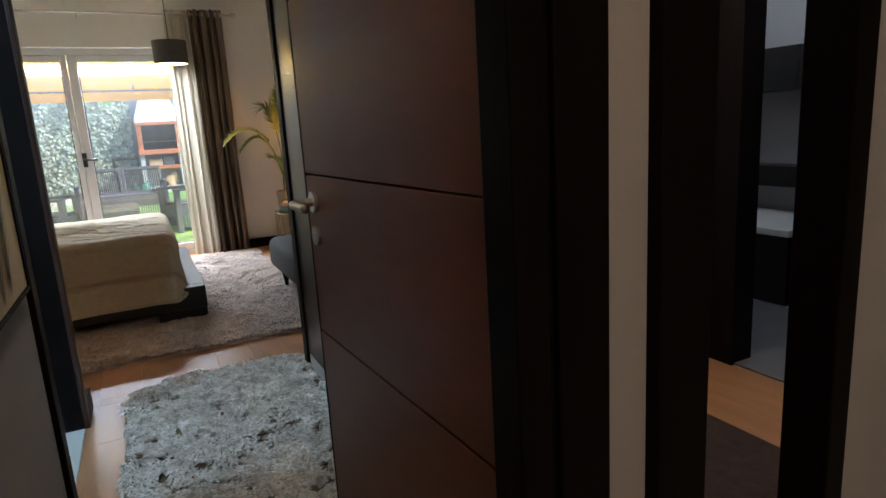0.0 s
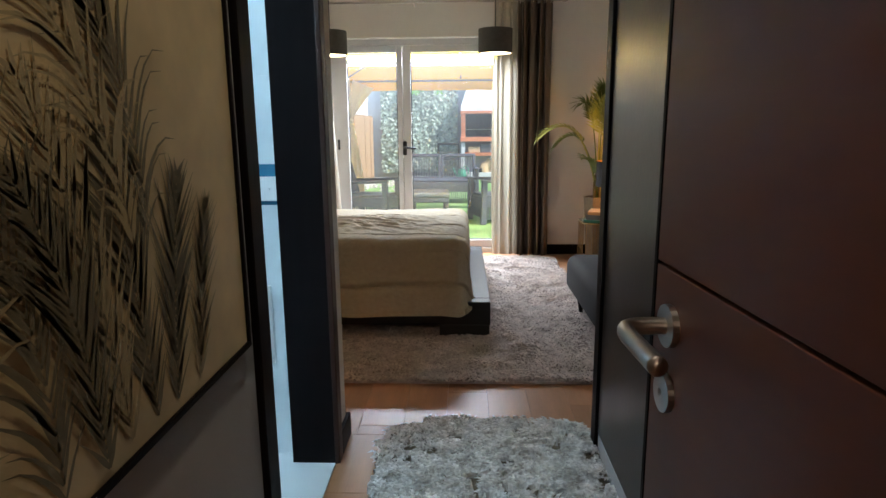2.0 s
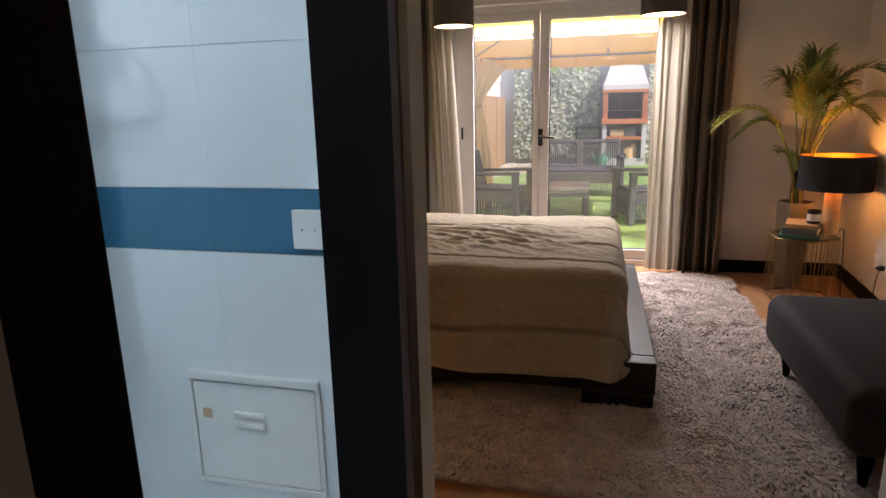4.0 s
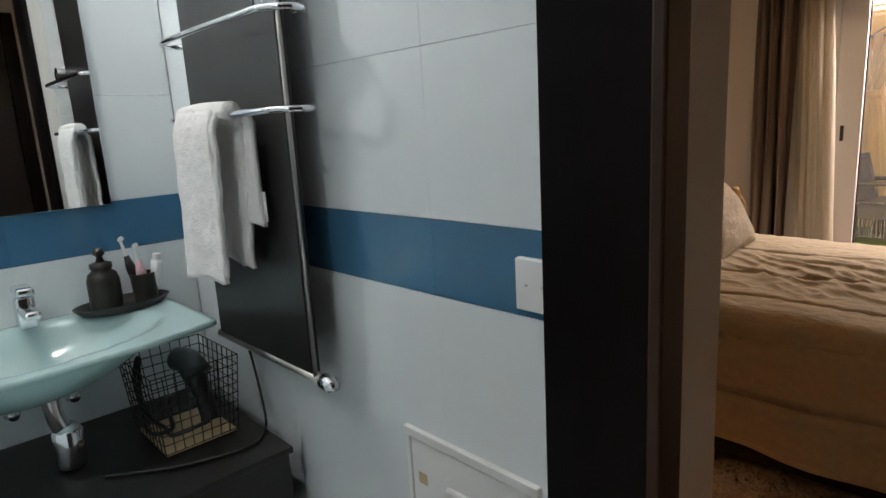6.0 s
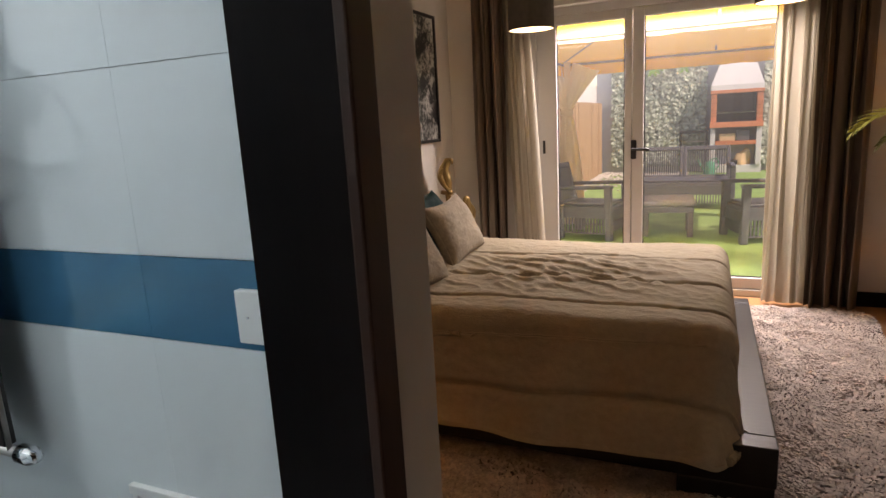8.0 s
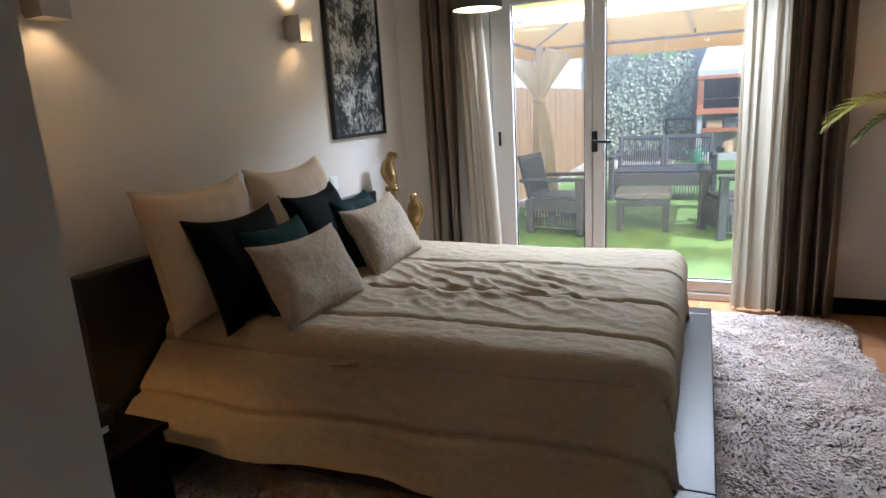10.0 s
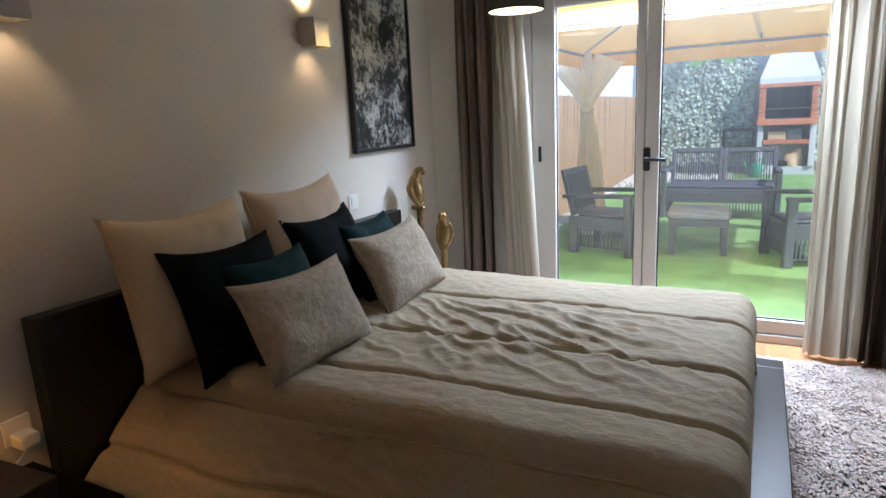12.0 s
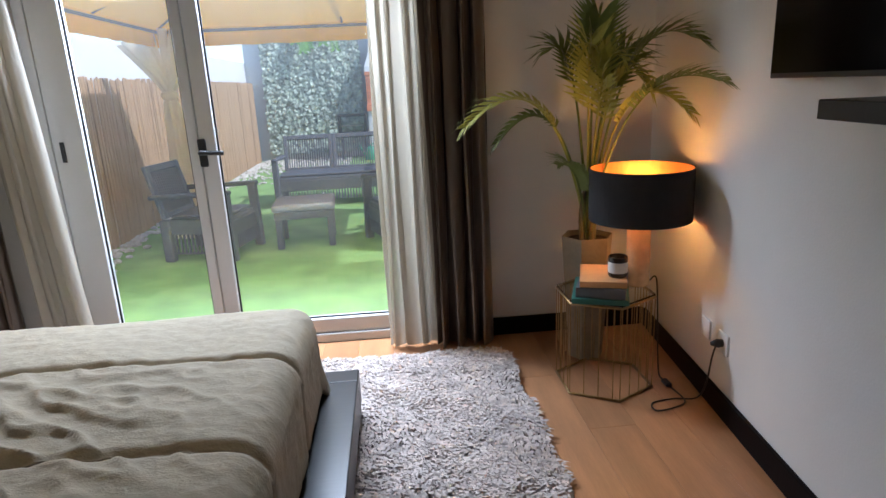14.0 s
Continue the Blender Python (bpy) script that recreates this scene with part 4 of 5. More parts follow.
tb = thing("table_lamp", "lit lamp with marbled cylinder base and wide black drum shade", "table lamp", at=(1.46, 6.8, 0.441))
part("base", lathe([(0, 0), (0.05, 0), (0.052, 0.01), (0.05, 0.29), (0.045, 0.296), (0, 0.296)], 32), LAMPLITBASE, tb, "veined cylinder base with the bulb's amber glow in its colour", True)
part("stem", tube([(0, 0, 0.29), (0, 0, 0.38)], 0.008, 10), GOLD, tb)
part("shade", lathe([(0.217, 0.3), (0.217, 0.525), (0.214, 0.525), (0.214, 0.3), (0.217, 0.3)], 56), SHADEBLK, tb, "black drum shade")
part("lining", lathe([(0.2125, 0.301), (0.2125, 0.524)], 56), GOLDLINING, tb, "gold shade lining")
part("bulb", lathe([(0, 0.38), (0.018, 0.385), (0.022, 0.4), (0.016, 0.413), (0, 0.418)], 16), BULB, tb, "glowing bulb", True)
part("flex", tube(bend([(0.05, -0.02, 0.02), (0.075, -0.03, 0.03), (0.085, -0.04, -0.15), (0.095, -0.05, -0.4), (0.1, -0.1, -0.436), (0.11, -0.28, -0.436), (0.04, -0.33, -0.436), (-0.04, -0.34, -0.436), (-0.03, -0.28, -0.436), (0.07, -0.26, -0.436), (0.16, -0.28, -0.43), (0.17, -0.33, -0.34), (0.165, -0.37, -0.2), (0.172, -0.385, -0.135)], 8), 0.0035, 6), BLACKMETAL, tb, "black flex", True)
part("inline_switch", box(0.085, 0.113, -0.16, -0.1, -0.44, -0.422, 0.006), BLACKMETAL, tb, "black inline switch")
s2 = thing("wall_socket", "white double wall socket with a black plug", "socket", at=EAST @ Matrix.Translation((0, -0.79, 0.306)))
part("plate", box(-0.01, -0.0005, -0.042, 0.042, -0.042, 0.042, 0.003), WHITEPLASTIC, s2)
part("plate", box(-0.01, -0.0005, 0.12, 0.204, -0.042, 0.042, 0.003), WHITEPLASTIC, s2)
part("plug", lathe([(0, 0), (0.016, 0), (0.018, 0.02), (0.008, 0.045), (0, 0.045)], 14, m=Matrix.Translation((-0.01, 0, 0)) @ pose(0, 0, 0, 0, -90)), BLACKMETAL, s2, smooth=True)

plant = thing("potted_palm", "artificial areca palm with yellow-green fronds in a faceted pot", "plant", at=(1.37, 7.05, 0))
pot = bmesh.new()
lathe([(0, 0.0), (0.085, 0.0), (0.125, 0.62), (0.118, 0.62), (0.11, 0.59), (0, 0.59)], 6, pot)
POTX = Matrix.Translation((-0.06, 0, 0))
bmesh.ops.transform(pot, matrix=POTX, verts=pot.verts)
part("pot", pot, CONCRETE, plant, "tall faceted stone-coloured pot")
part("soil", lathe([(0, 0.592), (0.105, 0.592), (0.1, 0.597), (0, 0.6)], 12, m=POTX), SOIL, plant)


def frond(tip, lift, mat, seed, leafl=0.22, stem=0.42, base=(-0.06, 0, 0.6)):
    """A feathered leaf from the pot to a tip, arching over a point lift metres above it."""
    rnd = random.Random(seed)
    p0, p2 = Vector(base), Vector(tip)
    p1 = Vector((p0.x + (p2.x - p0.x) * 0.3, p0.y + (p2.y - p0.y) * 0.3, p2.z + lift))
    N = 20
    P = [p0 * (1 - k / N) ** 2 + p1 * 2 * (k / N) * (1 - k / N) + p2 * (k / N) ** 2 for k in range(N + 1)]
    b = tube(P, [0.0075 - 0.006 * k / N for k in range(N + 1)], 6)
    M = 44
    for k in range(int(M * stem), M + 1):
        t = k / M
        i = min(int(t * N), N - 1)
        q = P[i].lerp(P[i + 1], t * N - i)
        d = (P[i + 1] - P[i]).normalized()
        side = d.cross(Vector((0, -0.25, 1))).normalized()
        up = side.cross(d)
        f_ = (t - stem) / (1 - stem)
        ll = leafl * (0.35 + 0.65 * math.sin(math.pi * min(1, 0.22 + 0.66 * f_))) * rnd.uniform(0.85, 1.1)
        for sg in (-1, 1):
            tip_ = q + (side * sg * (0.9 - 0.5 * f_) + d * (0.6 + 0.4 * f_) + up * 0.25).normalized() * ll - Vector((0, 0, ll * 0.2))
            mid = q.lerp(tip_, 0.45) + up * 0.014
            w = d * 0.0105
            v = [b.verts.new(x) for x in (q - w * 0.5, q + w * 0.5, mid + w, tip_, mid - w)]
            b.faces.new((v[0], v[1], v[2], v[4]))
            b.faces.new((v[4], v[2], v[3]))
    return part("frond", b, mat, plant)


for tip, lift, mat, leafl, stem in (
        ((0.0, 0.04, 1.6), 0.06, FROND, 0.2, 0.5), ((-0.09, -0.06, 1.48), 0.1, FRONDLIT, 0.22, 0.45), ((-0.62, -0.08, 1.17), 0.36, FRONDLIT, 0.17, 0.42),
        ((-0.46, 0.06, 1.08), 0.36, FROND, 0.14, 0.48), ((0.26, -0.3, 1.48), 0.2, FROND, 0.23, 0.5), ((0.27, -0.5, 1.31), 0.16, FROND, 0.2, 0.52),
        ((0.12, -0.2, 1.3), 0.28, FRONDLIT, 0.2, 0.4), ((0.02, -0.16, 1.42), 0.14, FRONDLIT, 0.2, 0.42), ((-0.24, -0.16, 0.98), 0.02, FROND, 0.15, 0.4),
        ((-0.22, 0.08, 1.47), 0.14, FROND, 0.19, 0.5), ((0.2, 0.1, 1.36), 0.24, FROND, 0.19, 0.5), ((0.16, 0.02, 1.45), 0.12, FROND, 0.2, 0.52),
        ((0.22, -0.36, 1.2), 0.3, FRONDLIT, 0.17, 0.45)):
    frond(tip, lift, mat, int(tip[2] * 1000), leafl, stem)
for k in range(4):
    a = k * 1.7
    part("trunk", tube(bend([(0.03 * math.cos(a) - 0.06, 0.03 * math.sin(a), 0.59), (0.035 * math.cos(a) - 0.06, 0.035 * math.sin(a), 0.75), (0.03 * math.cos(a + 1) - 0.05, 0.03 * math.sin(a + 1), 0.95)]), [0.012 - 0.0004 * i for i in range(13)], 8), STALK, plant, smooth=True)

tv = thing("television", "black flat screen mounted on the wall", "television", at=EAST)
part("screen", box(-0.052, -0.048, -2.24, -1.055, 1.329, 1.95), SCREEN, tv)
part("bezel", box(-0.049, -0.018, -2.25, -1.045, 1.314, 1.96, 0.004), BLACKMETAL, tv)
part("mount", box(-0.02, 0.0, -1.85, -1.45, 1.5, 1.8), BLACKMETAL, tv)
shelf = tagged(obj("wall_shelf", box(-0.18, -0.001, -2.5, -1.53, 1.222, 1.268, 0.003), BEDWOOD), "thick black floating shelf under the screen", "shelf")
shelf.matrix_world = EAST

bench = thing("chaise", "charcoal velvet bench with rounded edges on dark turned legs", "bench")
part("seat", box(0.75, 1.42, 4.3, 5.41, 0.17, 0.42, 0.07, seg=5), CHARCOAL, bench, smooth=True)
for x, y in ((0.85, 5.32), (1.33, 5.32), (0.85, 4.42), (1.33, 4.42)):
    part("leg", lathe([(0.0, 0.02), (0.014, 0.02), (0.018, 0.06), (0.028, 0.12), (0.022, 0.19), (0, 0.19)], 14, m=Matrix.Translation((x, y, 0.0))), DARKWOOD, bench, smooth=True)

# ---- passage picture ----
pp = thing("picture", "large gold canvas with painted palm shadows in a thin dark frame", "framed picture")
PX, PY0, PY1, PZ0, PZ1 = -0.424, 1.5, 2.5, 0.83, 2.2
part("canvas", box(PX, PX + 0.02, PY0 + 0.012, PY1 - 0.012, PZ0 + 0.012, PZ1 - 0.012), PALMGOLD, pp, "mottled gold canvas")
fb = bmesh.new()
for r in ((PY0, PY1, PZ0, PZ0 + 0.012), (PY0, PY1, PZ1 - 0.012, PZ1), (PY0, PY0 + 0.012, PZ0 + 0.012, PZ1 - 0.012), (PY1 - 0.012, PY1, PZ0 + 0.012, PZ1 - 0.012)):
    box(PX, PX + 0.026, *r, 0.002, bm=fb)
part("frame", fb, DARKWOOD, pp, "thin dark frame")


def painted_frond(y, z, ang, length, leafl, mat, depth, curve=40, n=30, droop=0.9):
    """A brushed palm frond: an arching rib with thin drooping leaflets."""
    b = bmesh.new()
    p = Vector((y, z))
    for k in range(n):
        a = radians(ang + curve * (k / n) ** 1.4)
        d = Vector((math.cos(a), math.sin(a)))
        p = p + d * length / n
        ll = leafl * math.sin(math.pi * (0.2 + 0.75 * k / n)) * random.uniform(0.6, 1.15)
        for sg in (-1, 1):
            turn_ = a + sg * random.uniform(0.3, 0.6)
            q, w = p.copy(), random.uniform(0.0025, 0.0055)
            prev = None
            for m_ in range(6):
                e = Vector((math.cos(turn_), math.sin(turn_) - droop * (m_ / 5) ** 1.2)).normalized()
                side = Vector((-e.y, e.x)) * w * (1 - m_ / 5.2) * (0.6 + 0.8 * (m_ > 0))
                if not all(PY0 + 0.015 < v.x < PY1 - 0.015 and PZ0 + 0.015 < v.y < PZ1 - 0.015 for v in (q + side, q - side)):
                    break
                cur = [b.verts.new((PX + 0.0205 + depth, v.x, v.y)) for v in (q + side, q - side)]
                if prev:
                    b.faces.new((prev[0], prev[1], cur[1], cur[0]))
                prev = cur
                q = q + e * ll / 5
    return tagged(part("painted_frond", b, mat, pp), kind="stuff")


for k, (y, z, a, ln, ll, mt, cu, dr) in enumerate([
        (2.12, 0.85, 95, 0.42, 0.17, PALMDARK, 15, 0.2), (2.18, 0.85, 84, 0.36, 0.15, PALMDARK, -10, 0.2), (2.05, 0.85, 98, 0.5, 0.18, PALMMID, 18, 0.3),
        (2.26, 0.86, 80, 0.3, 0.12, PALMMID, -12, 0.2), (2.14, 1.12, 92, 0.62, 0.2, PALMDARK, 85, 1.2), (2.1, 1.1, 100, 0.8, 0.22, PALMMID, 95, 1.2),
        (1.9, 0.85, 88, 0.6, 0.2, PALMDARK, 60, 0.9), (1.75, 0.9, 80, 0.9, 0.22, PALMMID, 90, 1.1), (2.42, 1.75, 110, 0.42, 0.16, PALMMID, 70, 1.0),
        (1.72, 0.85, 92, 0.4, 0.18, PALMDARK, 20, 0.3), (1.98, 0.85, 94, 0.4, 0.16, PALMDARK, 25, 0.3), (2.0, 1.55, 100, 0.6, 0.2, PALMMID, 60, 1.0)]):
    painted_frond(y, z, a, ln, ll, mt, 0.0008 * (k + 1), cu, droop=dr)

# ---- bathroom ----
mir = thing("mirror", "frameless bathroom mirror above the basin", "mirror")
part("glass", box(-2.108, -2.1, 2.1, 3.275, 1.142, 2.1, 0.001), MIRROR, mir)
part("backing", box(-2.11, -2.1085, 2.105, 3.27, 1.147, 2.095), WHITEPLASTIC, mir)

rad = thing("towel_radiator", "tall charcoal panel towel radiator with chrome rails", "radiator")
part("panel", box(-1.838, -1.325, 3.445, 3.47, 0.745, 2.05, 0.004), RADIATOR, rad)
part("collector", tube([(-1.86, 3.455, 0.735), (-1.27, 3.455, 0.735)], 0.012, 12), STEEL, rad, "chrome lower pipe", True)
part("collector", tube([(-1.86, 3.455, 2.06), (-1.25, 3.455, 2.06)], 0.014, 12), CHROME, rad, smooth=True)
part("side_rail", tube([(-1.318, 3.45, 0.74), (-1.318, 3.45, 2.06)], 0.0055, 10), STEEL, rad, smooth=True)
part("valve", lathe([(0, 0), (0.02, 0), (0.02, 0.03), (0.014, 0.034), (0.012, 0.05), (0, 0.05)], 16, m=Matrix.Translation((-1.29, 3.455, 0.735)) @ pose(0, 0, 0, 0, 90)), CHROME, rad, "chrome valve", True)
part("vent", lathe([(0, 0), (0.03, 0), (0.03, 0.03), (0.012, 0.034), (0, 0.034)], 20, m=Matrix.Translation((-1.325, 3.44, 1.61)) @ pose(0, 0, 0, 90)), CHROME, rad, smooth=False)


def towel_rail(z):
    return part("towel_rail", tube(bend([(-1.3, 3.475, z), (-1.235, 3.46, z), (-1.222, 3.425, z), (-1.255, 3.39, z), (-1.34, 3.375, z), (-1.75, 3.375, z), (-1.84, 3.40, z), (-1.86, 3.44, z), (-1.83, 3.475, z)], 8), 0.0075, 10), CHROME, rad, "bent chrome towel rail", True)


towel_rail(1.37)
towel_rail(1.57)

tw = thing("towel", "white terry towel folded over the chrome rail", "towel")


def towel(front, x0, x1, z0, y, seed):
    def f(u, v):
        x = x0 + (x1 - x0) * u
        z = 1.38 - (1.38 - z0) * v
        over = min(1, v * 9)
        yy = y + (-0.016 if front else 0.02) * over - 0.012 * math.sin(u * 5 + seed) * v - 0.006 * noise.noise(Vector((u * 5, v * 6, seed)))
        return (x + 0.014 * math.sin(v * 3 + seed) * v + 0.004 * noise.noise(Vector((u * 4, v * 9, seed + 3))), yy, z - 0.006 * math.sin(u * 9 + seed) * v)
    return f


for fr, a, c, z0, sd in ((True, -1.7, -1.49, 0.965, 1), (True, -1.695, -1.475, 0.98, 2), (False, -1.67, -1.45, 1.0, 3), (False, -1.64, -1.41, 1.11, 4)):
    cl = part("fold", sheet(22, 34, towel(fr, a, c, z0, 3.375 + (0.006 * sd if not fr else -0.007 * (3 - sd)), sd)), TERRY, tw, smooth=True)
    sl_ = cl.modifiers.new("thick", "SOLIDIFY")
    sl_.thickness = 0.011
part("top_fold", tube(bend([(-1.705, 3.373, 1.378), (-1.58, 3.373, 1.382), (-1.44, 3.377, 1.378)]), 0.022, 12), TERRY, tw, smooth=True)
part("care_label", box(-1.435, -1.395, 3.412, 3.414, 1.12, 1.19), WHITEPLASTIC, tw, "small printed care label")

# the radiator hangs clear of the tiles on stubs, towel with it
hang = Matrix.Translation((-0.095, 2.744, 1.326)) @ Matrix.Scale(0.95, 4) @ Matrix.Translation((0.095, -2.744, -1.326))
rad.matrix_world, tw.matrix_world = hang, hang
for x, z in ((-1.7, 1.0), (-1.48, 1.0), (-1.7, 1.9), (-1.48, 1.9)):
    part("wall_stub", tube([(x, 3.46, z), (x, 3.54, z)], 0.012, 10), CHROME, rad, smooth=True)

# basin slab of frosted glass with a shallow bowl
bs = thing("wash_basin", "frosted aqua glass basin slab with a chrome mixer", "basin")


def slab(top):
    def f(u, v):
        y = 2.5 + 0.87 * u
        wid = 0.43 + 0.065 * math.sin(math.pi * min(1, u * 1.0)) ** 0.7
        x = -2.1 + v * wid
        a, c = (y - 2.95) / 0.33, (x + 1.86) / 0.2
        d = max(0.0, 1 - a * a - c * c) ** 0.8
        return (x, y, 0.838 - 0.135 * d - (0 if top else 0.014))
    return f


b = sheet(60, 34, slab(True))
b2 = sheet(60, 34, slab(False))
bmesh.ops.reverse_faces(b2, faces=b2.faces)
merge(b, b2)
bmesh.ops.bridge_loops(b, edges=[e for e in b.edges if e.is_boundary])
bmesh.ops.recalc_face_normals(b, faces=b.faces)
part("slab", b, AQUAGLASS, bs, "frosted aqua glass slab", True)
part("trap", tube(bend([(-1.83, 2.99, 0.74), (-1.83, 2.99, 0.66), (-1.83, 3.01, 0.58)]), 0.022, 14), CHROME, bs, "chrome bottle trap", True)
part("trap_cup", lathe([(0, 0.5), (0.03, 0.5), (0.036, 0.52), (0.036, 0.6), (0.024, 0.62), (0, 0.62)], 20, m=Matrix.Translation((-1.83, 3.01, 0.0))), CHROME, bs, smooth=True)
for y in (2.93, 3.08):
    part("stop_valve", lathe([(0, 0), (0.022, 0), (0.022, 0.02), (0.012, 0.03), (0.014, 0.05), (0, 0.052)], 14, m=Matrix.Translation((-2.1, y, 0.6)) @ pose(0, 0, 0, 0, 90)), CHROME, bs, "chrome stop valve", True)
tap = part("mixer_tap", box(-2.063, -2.017, 2.98, 3.026, 0.838, 0.93, 0.008, seg=3), CHROME, bs, "chrome mixer tap", True)
part("spout", box(-2.03, -1.915, 2.982, 3.02, 0.885, 0.908, 0.008, seg=3), CHROME, tap, smooth=True)
part("lever", box(-2.066, -1.985, 2.981, 3.025, 0.935, 0.958, 0.008, seg=3), CHROME, tap, smooth=True)

tray = tagged(obj("tray", lathe([(0, 0), (0.13, 0), (0.155, 0.022), (0.15, 0.024), (0.126, 0.006), (0, 0.006)], 40), BLACKMETAL, smooth=True), "oval black metal tray on the basin", "tray")
tray.matrix_world = Matrix.Translation((-2.02, 3.24, 0.8395)) @ Matrix.Diagonal((0.5, 0.86, 1, 1))
so = thing("soap_dispenser", "dark bronze soap dispenser bottle on the tray", "soap dispenser", at=(-2.03, 3.2, 0.847))
part("bottle", lathe([(0, 0), (0.042, 0), (0.044, 0.006), (0.044, 0.085), (0.038, 0.105), (0.026, 0.115), (0.03, 0.123), (0.03, 0.135), (0.014, 0.14), (0, 0.14)], 32), CERAMIC, so, smooth=True)
part("pump", lathe([(0, 0.14), (0.012, 0.14), (0.008, 0.155), (0.016, 0.162), (0.012, 0.178), (0, 0.18)], 16), CERAMIC, so, smooth=True)
cup = thing("toothbrush_cup", "black metal tumbler on the tray", "cup", at=(-2.03, 3.31, 0.847))
part("tumbler", lathe([(0, 0), (0.034, 0), (0.037, 0.085), (0.034, 0.085), (0.031, 0.01), (0, 0.01)], 28), CERAMIC, cup, smooth=False)


def toothbrush(dx, dy, tx, ty, mat, label, h=0.17):
    b = thing("toothbrush", label, "toothbrush", "brushes in the cup")
    o = Vector((-2.03 + dx, 3.31 + dy, 0.862))
    p = o + Vector((tx, ty, h))
    part("handle", tube([o, o.lerp(p, 0.5), o.lerp(p, 0.7)], [0.012, 0.014, 0.007], 12), mat, b, smooth=True)
    part("neck", tube([o.lerp(p, 0.7), p], [0.005, 0.004], 8), WHITEPLASTIC, b)
    part("bristles", tube([p + Vector((0, 0, -0.004)), p + Vector((0.014, 0.002, 0.002))], 0.007, 10), TERRY, b)


toothbrush(0.01, 0.0, 0.015, -0.02, PINK, "pink electric toothbrush standing in the cup", 0.16)
toothbrush(-0.01, -0.01, -0.005, -0.035, BLACKMETAL, "black electric toothbrush standing in the cup", 0.18)
tp = thing("toothpaste_tube", "white toothpaste tube with grey print in the cup", "toothpaste")
part("tube_body", tube([(-2.02, 3.33, 0.87), (-2.015, 3.345, 0.93), (-2.012, 3.35, 0.965)], [0.008, 0.016, 0.017], 14), WHITEPLASTIC, tp, smooth=True)
part("cap", tube([(-2.012, 3.35, 0.965), (-2.011, 3.352, 0.985)], 0.012, 14), WHITEPLASTIC, tp)

cab = thing("bathroom_cabinet", "low black bathroom cabinet under the basin", "cabinet")
part("body", box(-2.095, -1.5, 2.2, 3.44, 0.06, 0.48, 0.002), BEDWOOD, cab)
part("top", box(-2.098, -1.47, 2.19, 3.448, 0.482, 0.5, 0.002), BEDWOOD, cab)
for y0, y1 in ((2.2, 2.815), (2.825, 3.44)):
    d_ = part("door", box(-1.5, -1.482, y0, y1, 0.07, 0.478, 0.002), BEDWOOD, cab)
    part("handle", tube([(-1.472, y0 + 0.2, 0.44), (-1.472, y0 + 0.4, 0.44)], 0.005, 8), CHROME, d_)

bk = thing("wire_basket", "black wire basket holding a hairdryer", "basket", at=Matrix.Translation((-1.785, 3.29, 0.501)))
BW, BD, BH = 0.115, 0.1, 0.23
for z in np.linspace(0.01, BH, 9):
    k = 1 + 0.16 * z / BH
    part("hoop", tube([(-BW * k, -BD * k, z), (BW * k, -BD * k, z), (BW * k, BD * k, z), (-BW * k, BD * k, z), (-BW * k, -BD * k, z)], 0.0035 if z > 0.25 else 0.0016, 5), BLACKMETAL, bk)
for s in range(4):
    for j in range(8):
        f_ = -1 + 2 * j / 8
        e = [(f_ * BW, -BD), (BW, f_ * BD), (-f_ * BW, BD), (-BW, -f_ * BD)][s]
        part("wire", tube([(e[0], e[1], 0.01), (e[0] * 1.16, e[1] * 1.16, BH)], 0.0016, 5), BLACKMETAL, bk)
part("liner", box(-BW + 0.004, BW - 0.004, -BD + 0.004, BD - 0.004, 0.002, 0.008), CARD, bk, "cardboard base")
hd = thing("hair_dryer", "black hairdryer with coiled cord in the basket", "hair dryer")
part("barrel", tube(bend([(-1.845, 3.31, 0.7), (-1.80, 3.325, 0.695), (-1.765, 3.335, 0.66)]), [0.034 + 0.0006 * k for k in range(13)], 18), BLACKMETAL, hd, smooth=True)
part("grip", tube(bend([(-1.79, 3.33, 0.67), (-1.755, 3.335, 0.61), (-1.715, 3.335, 0.54)]), [0.03 - 0.0005 * k for k in range(13)], 14), BLACKMETAL, hd, smooth=True)
part("cord", tube(bend([(-1.715, 3.33, 0.54), (-1.75, 3.24, 0.52), (-1.82, 3.24, 0.52), (-1.88, 3.22, 0.54), (-1.85, 3.19, 0.66), (-1.89, 3.22, 0.72), (-1.86, 3.2, 0.6), (-1.82, 3.2, 0.52), (-1.78, 3.25, 0.53), (-1.86, 3.26, 0.56)], 8), 0.006, 7), BLACKMETAL, hd, "coiled black cord", True)
cd = thing("power_cable", "black cable hanging down the tiled wall", "cable")
part("cable", tube(bend([(-1.84, 3.492, 1.1), (-1.83, 3.49, 0.95), (-1.80, 3.488, 0.8), (-1.72, 3.48, 0.66), (-1.64, 3.46, 0.53), (-1.6, 3.43, 0.506), (-1.55, 3.36, 0.506), (-1.6, 3.2, 0.506), (-1.7, 3.05, 0.506)], 8), 0.004, 7), BLACKMETAL, cd, smooth=True)
cd2 = thing("power_cable", "thin white cable behind the basin", "cable")
part("cable", tube(bend([(-1.79, 3.492, 1.05), (-1.8, 3.49, 0.9), (-1.85, 3.49, 0.78), (-1.9, 3.48, 0.76)], 8), 0.003, 7), WHITEPLASTIC, cd2, smooth=True)

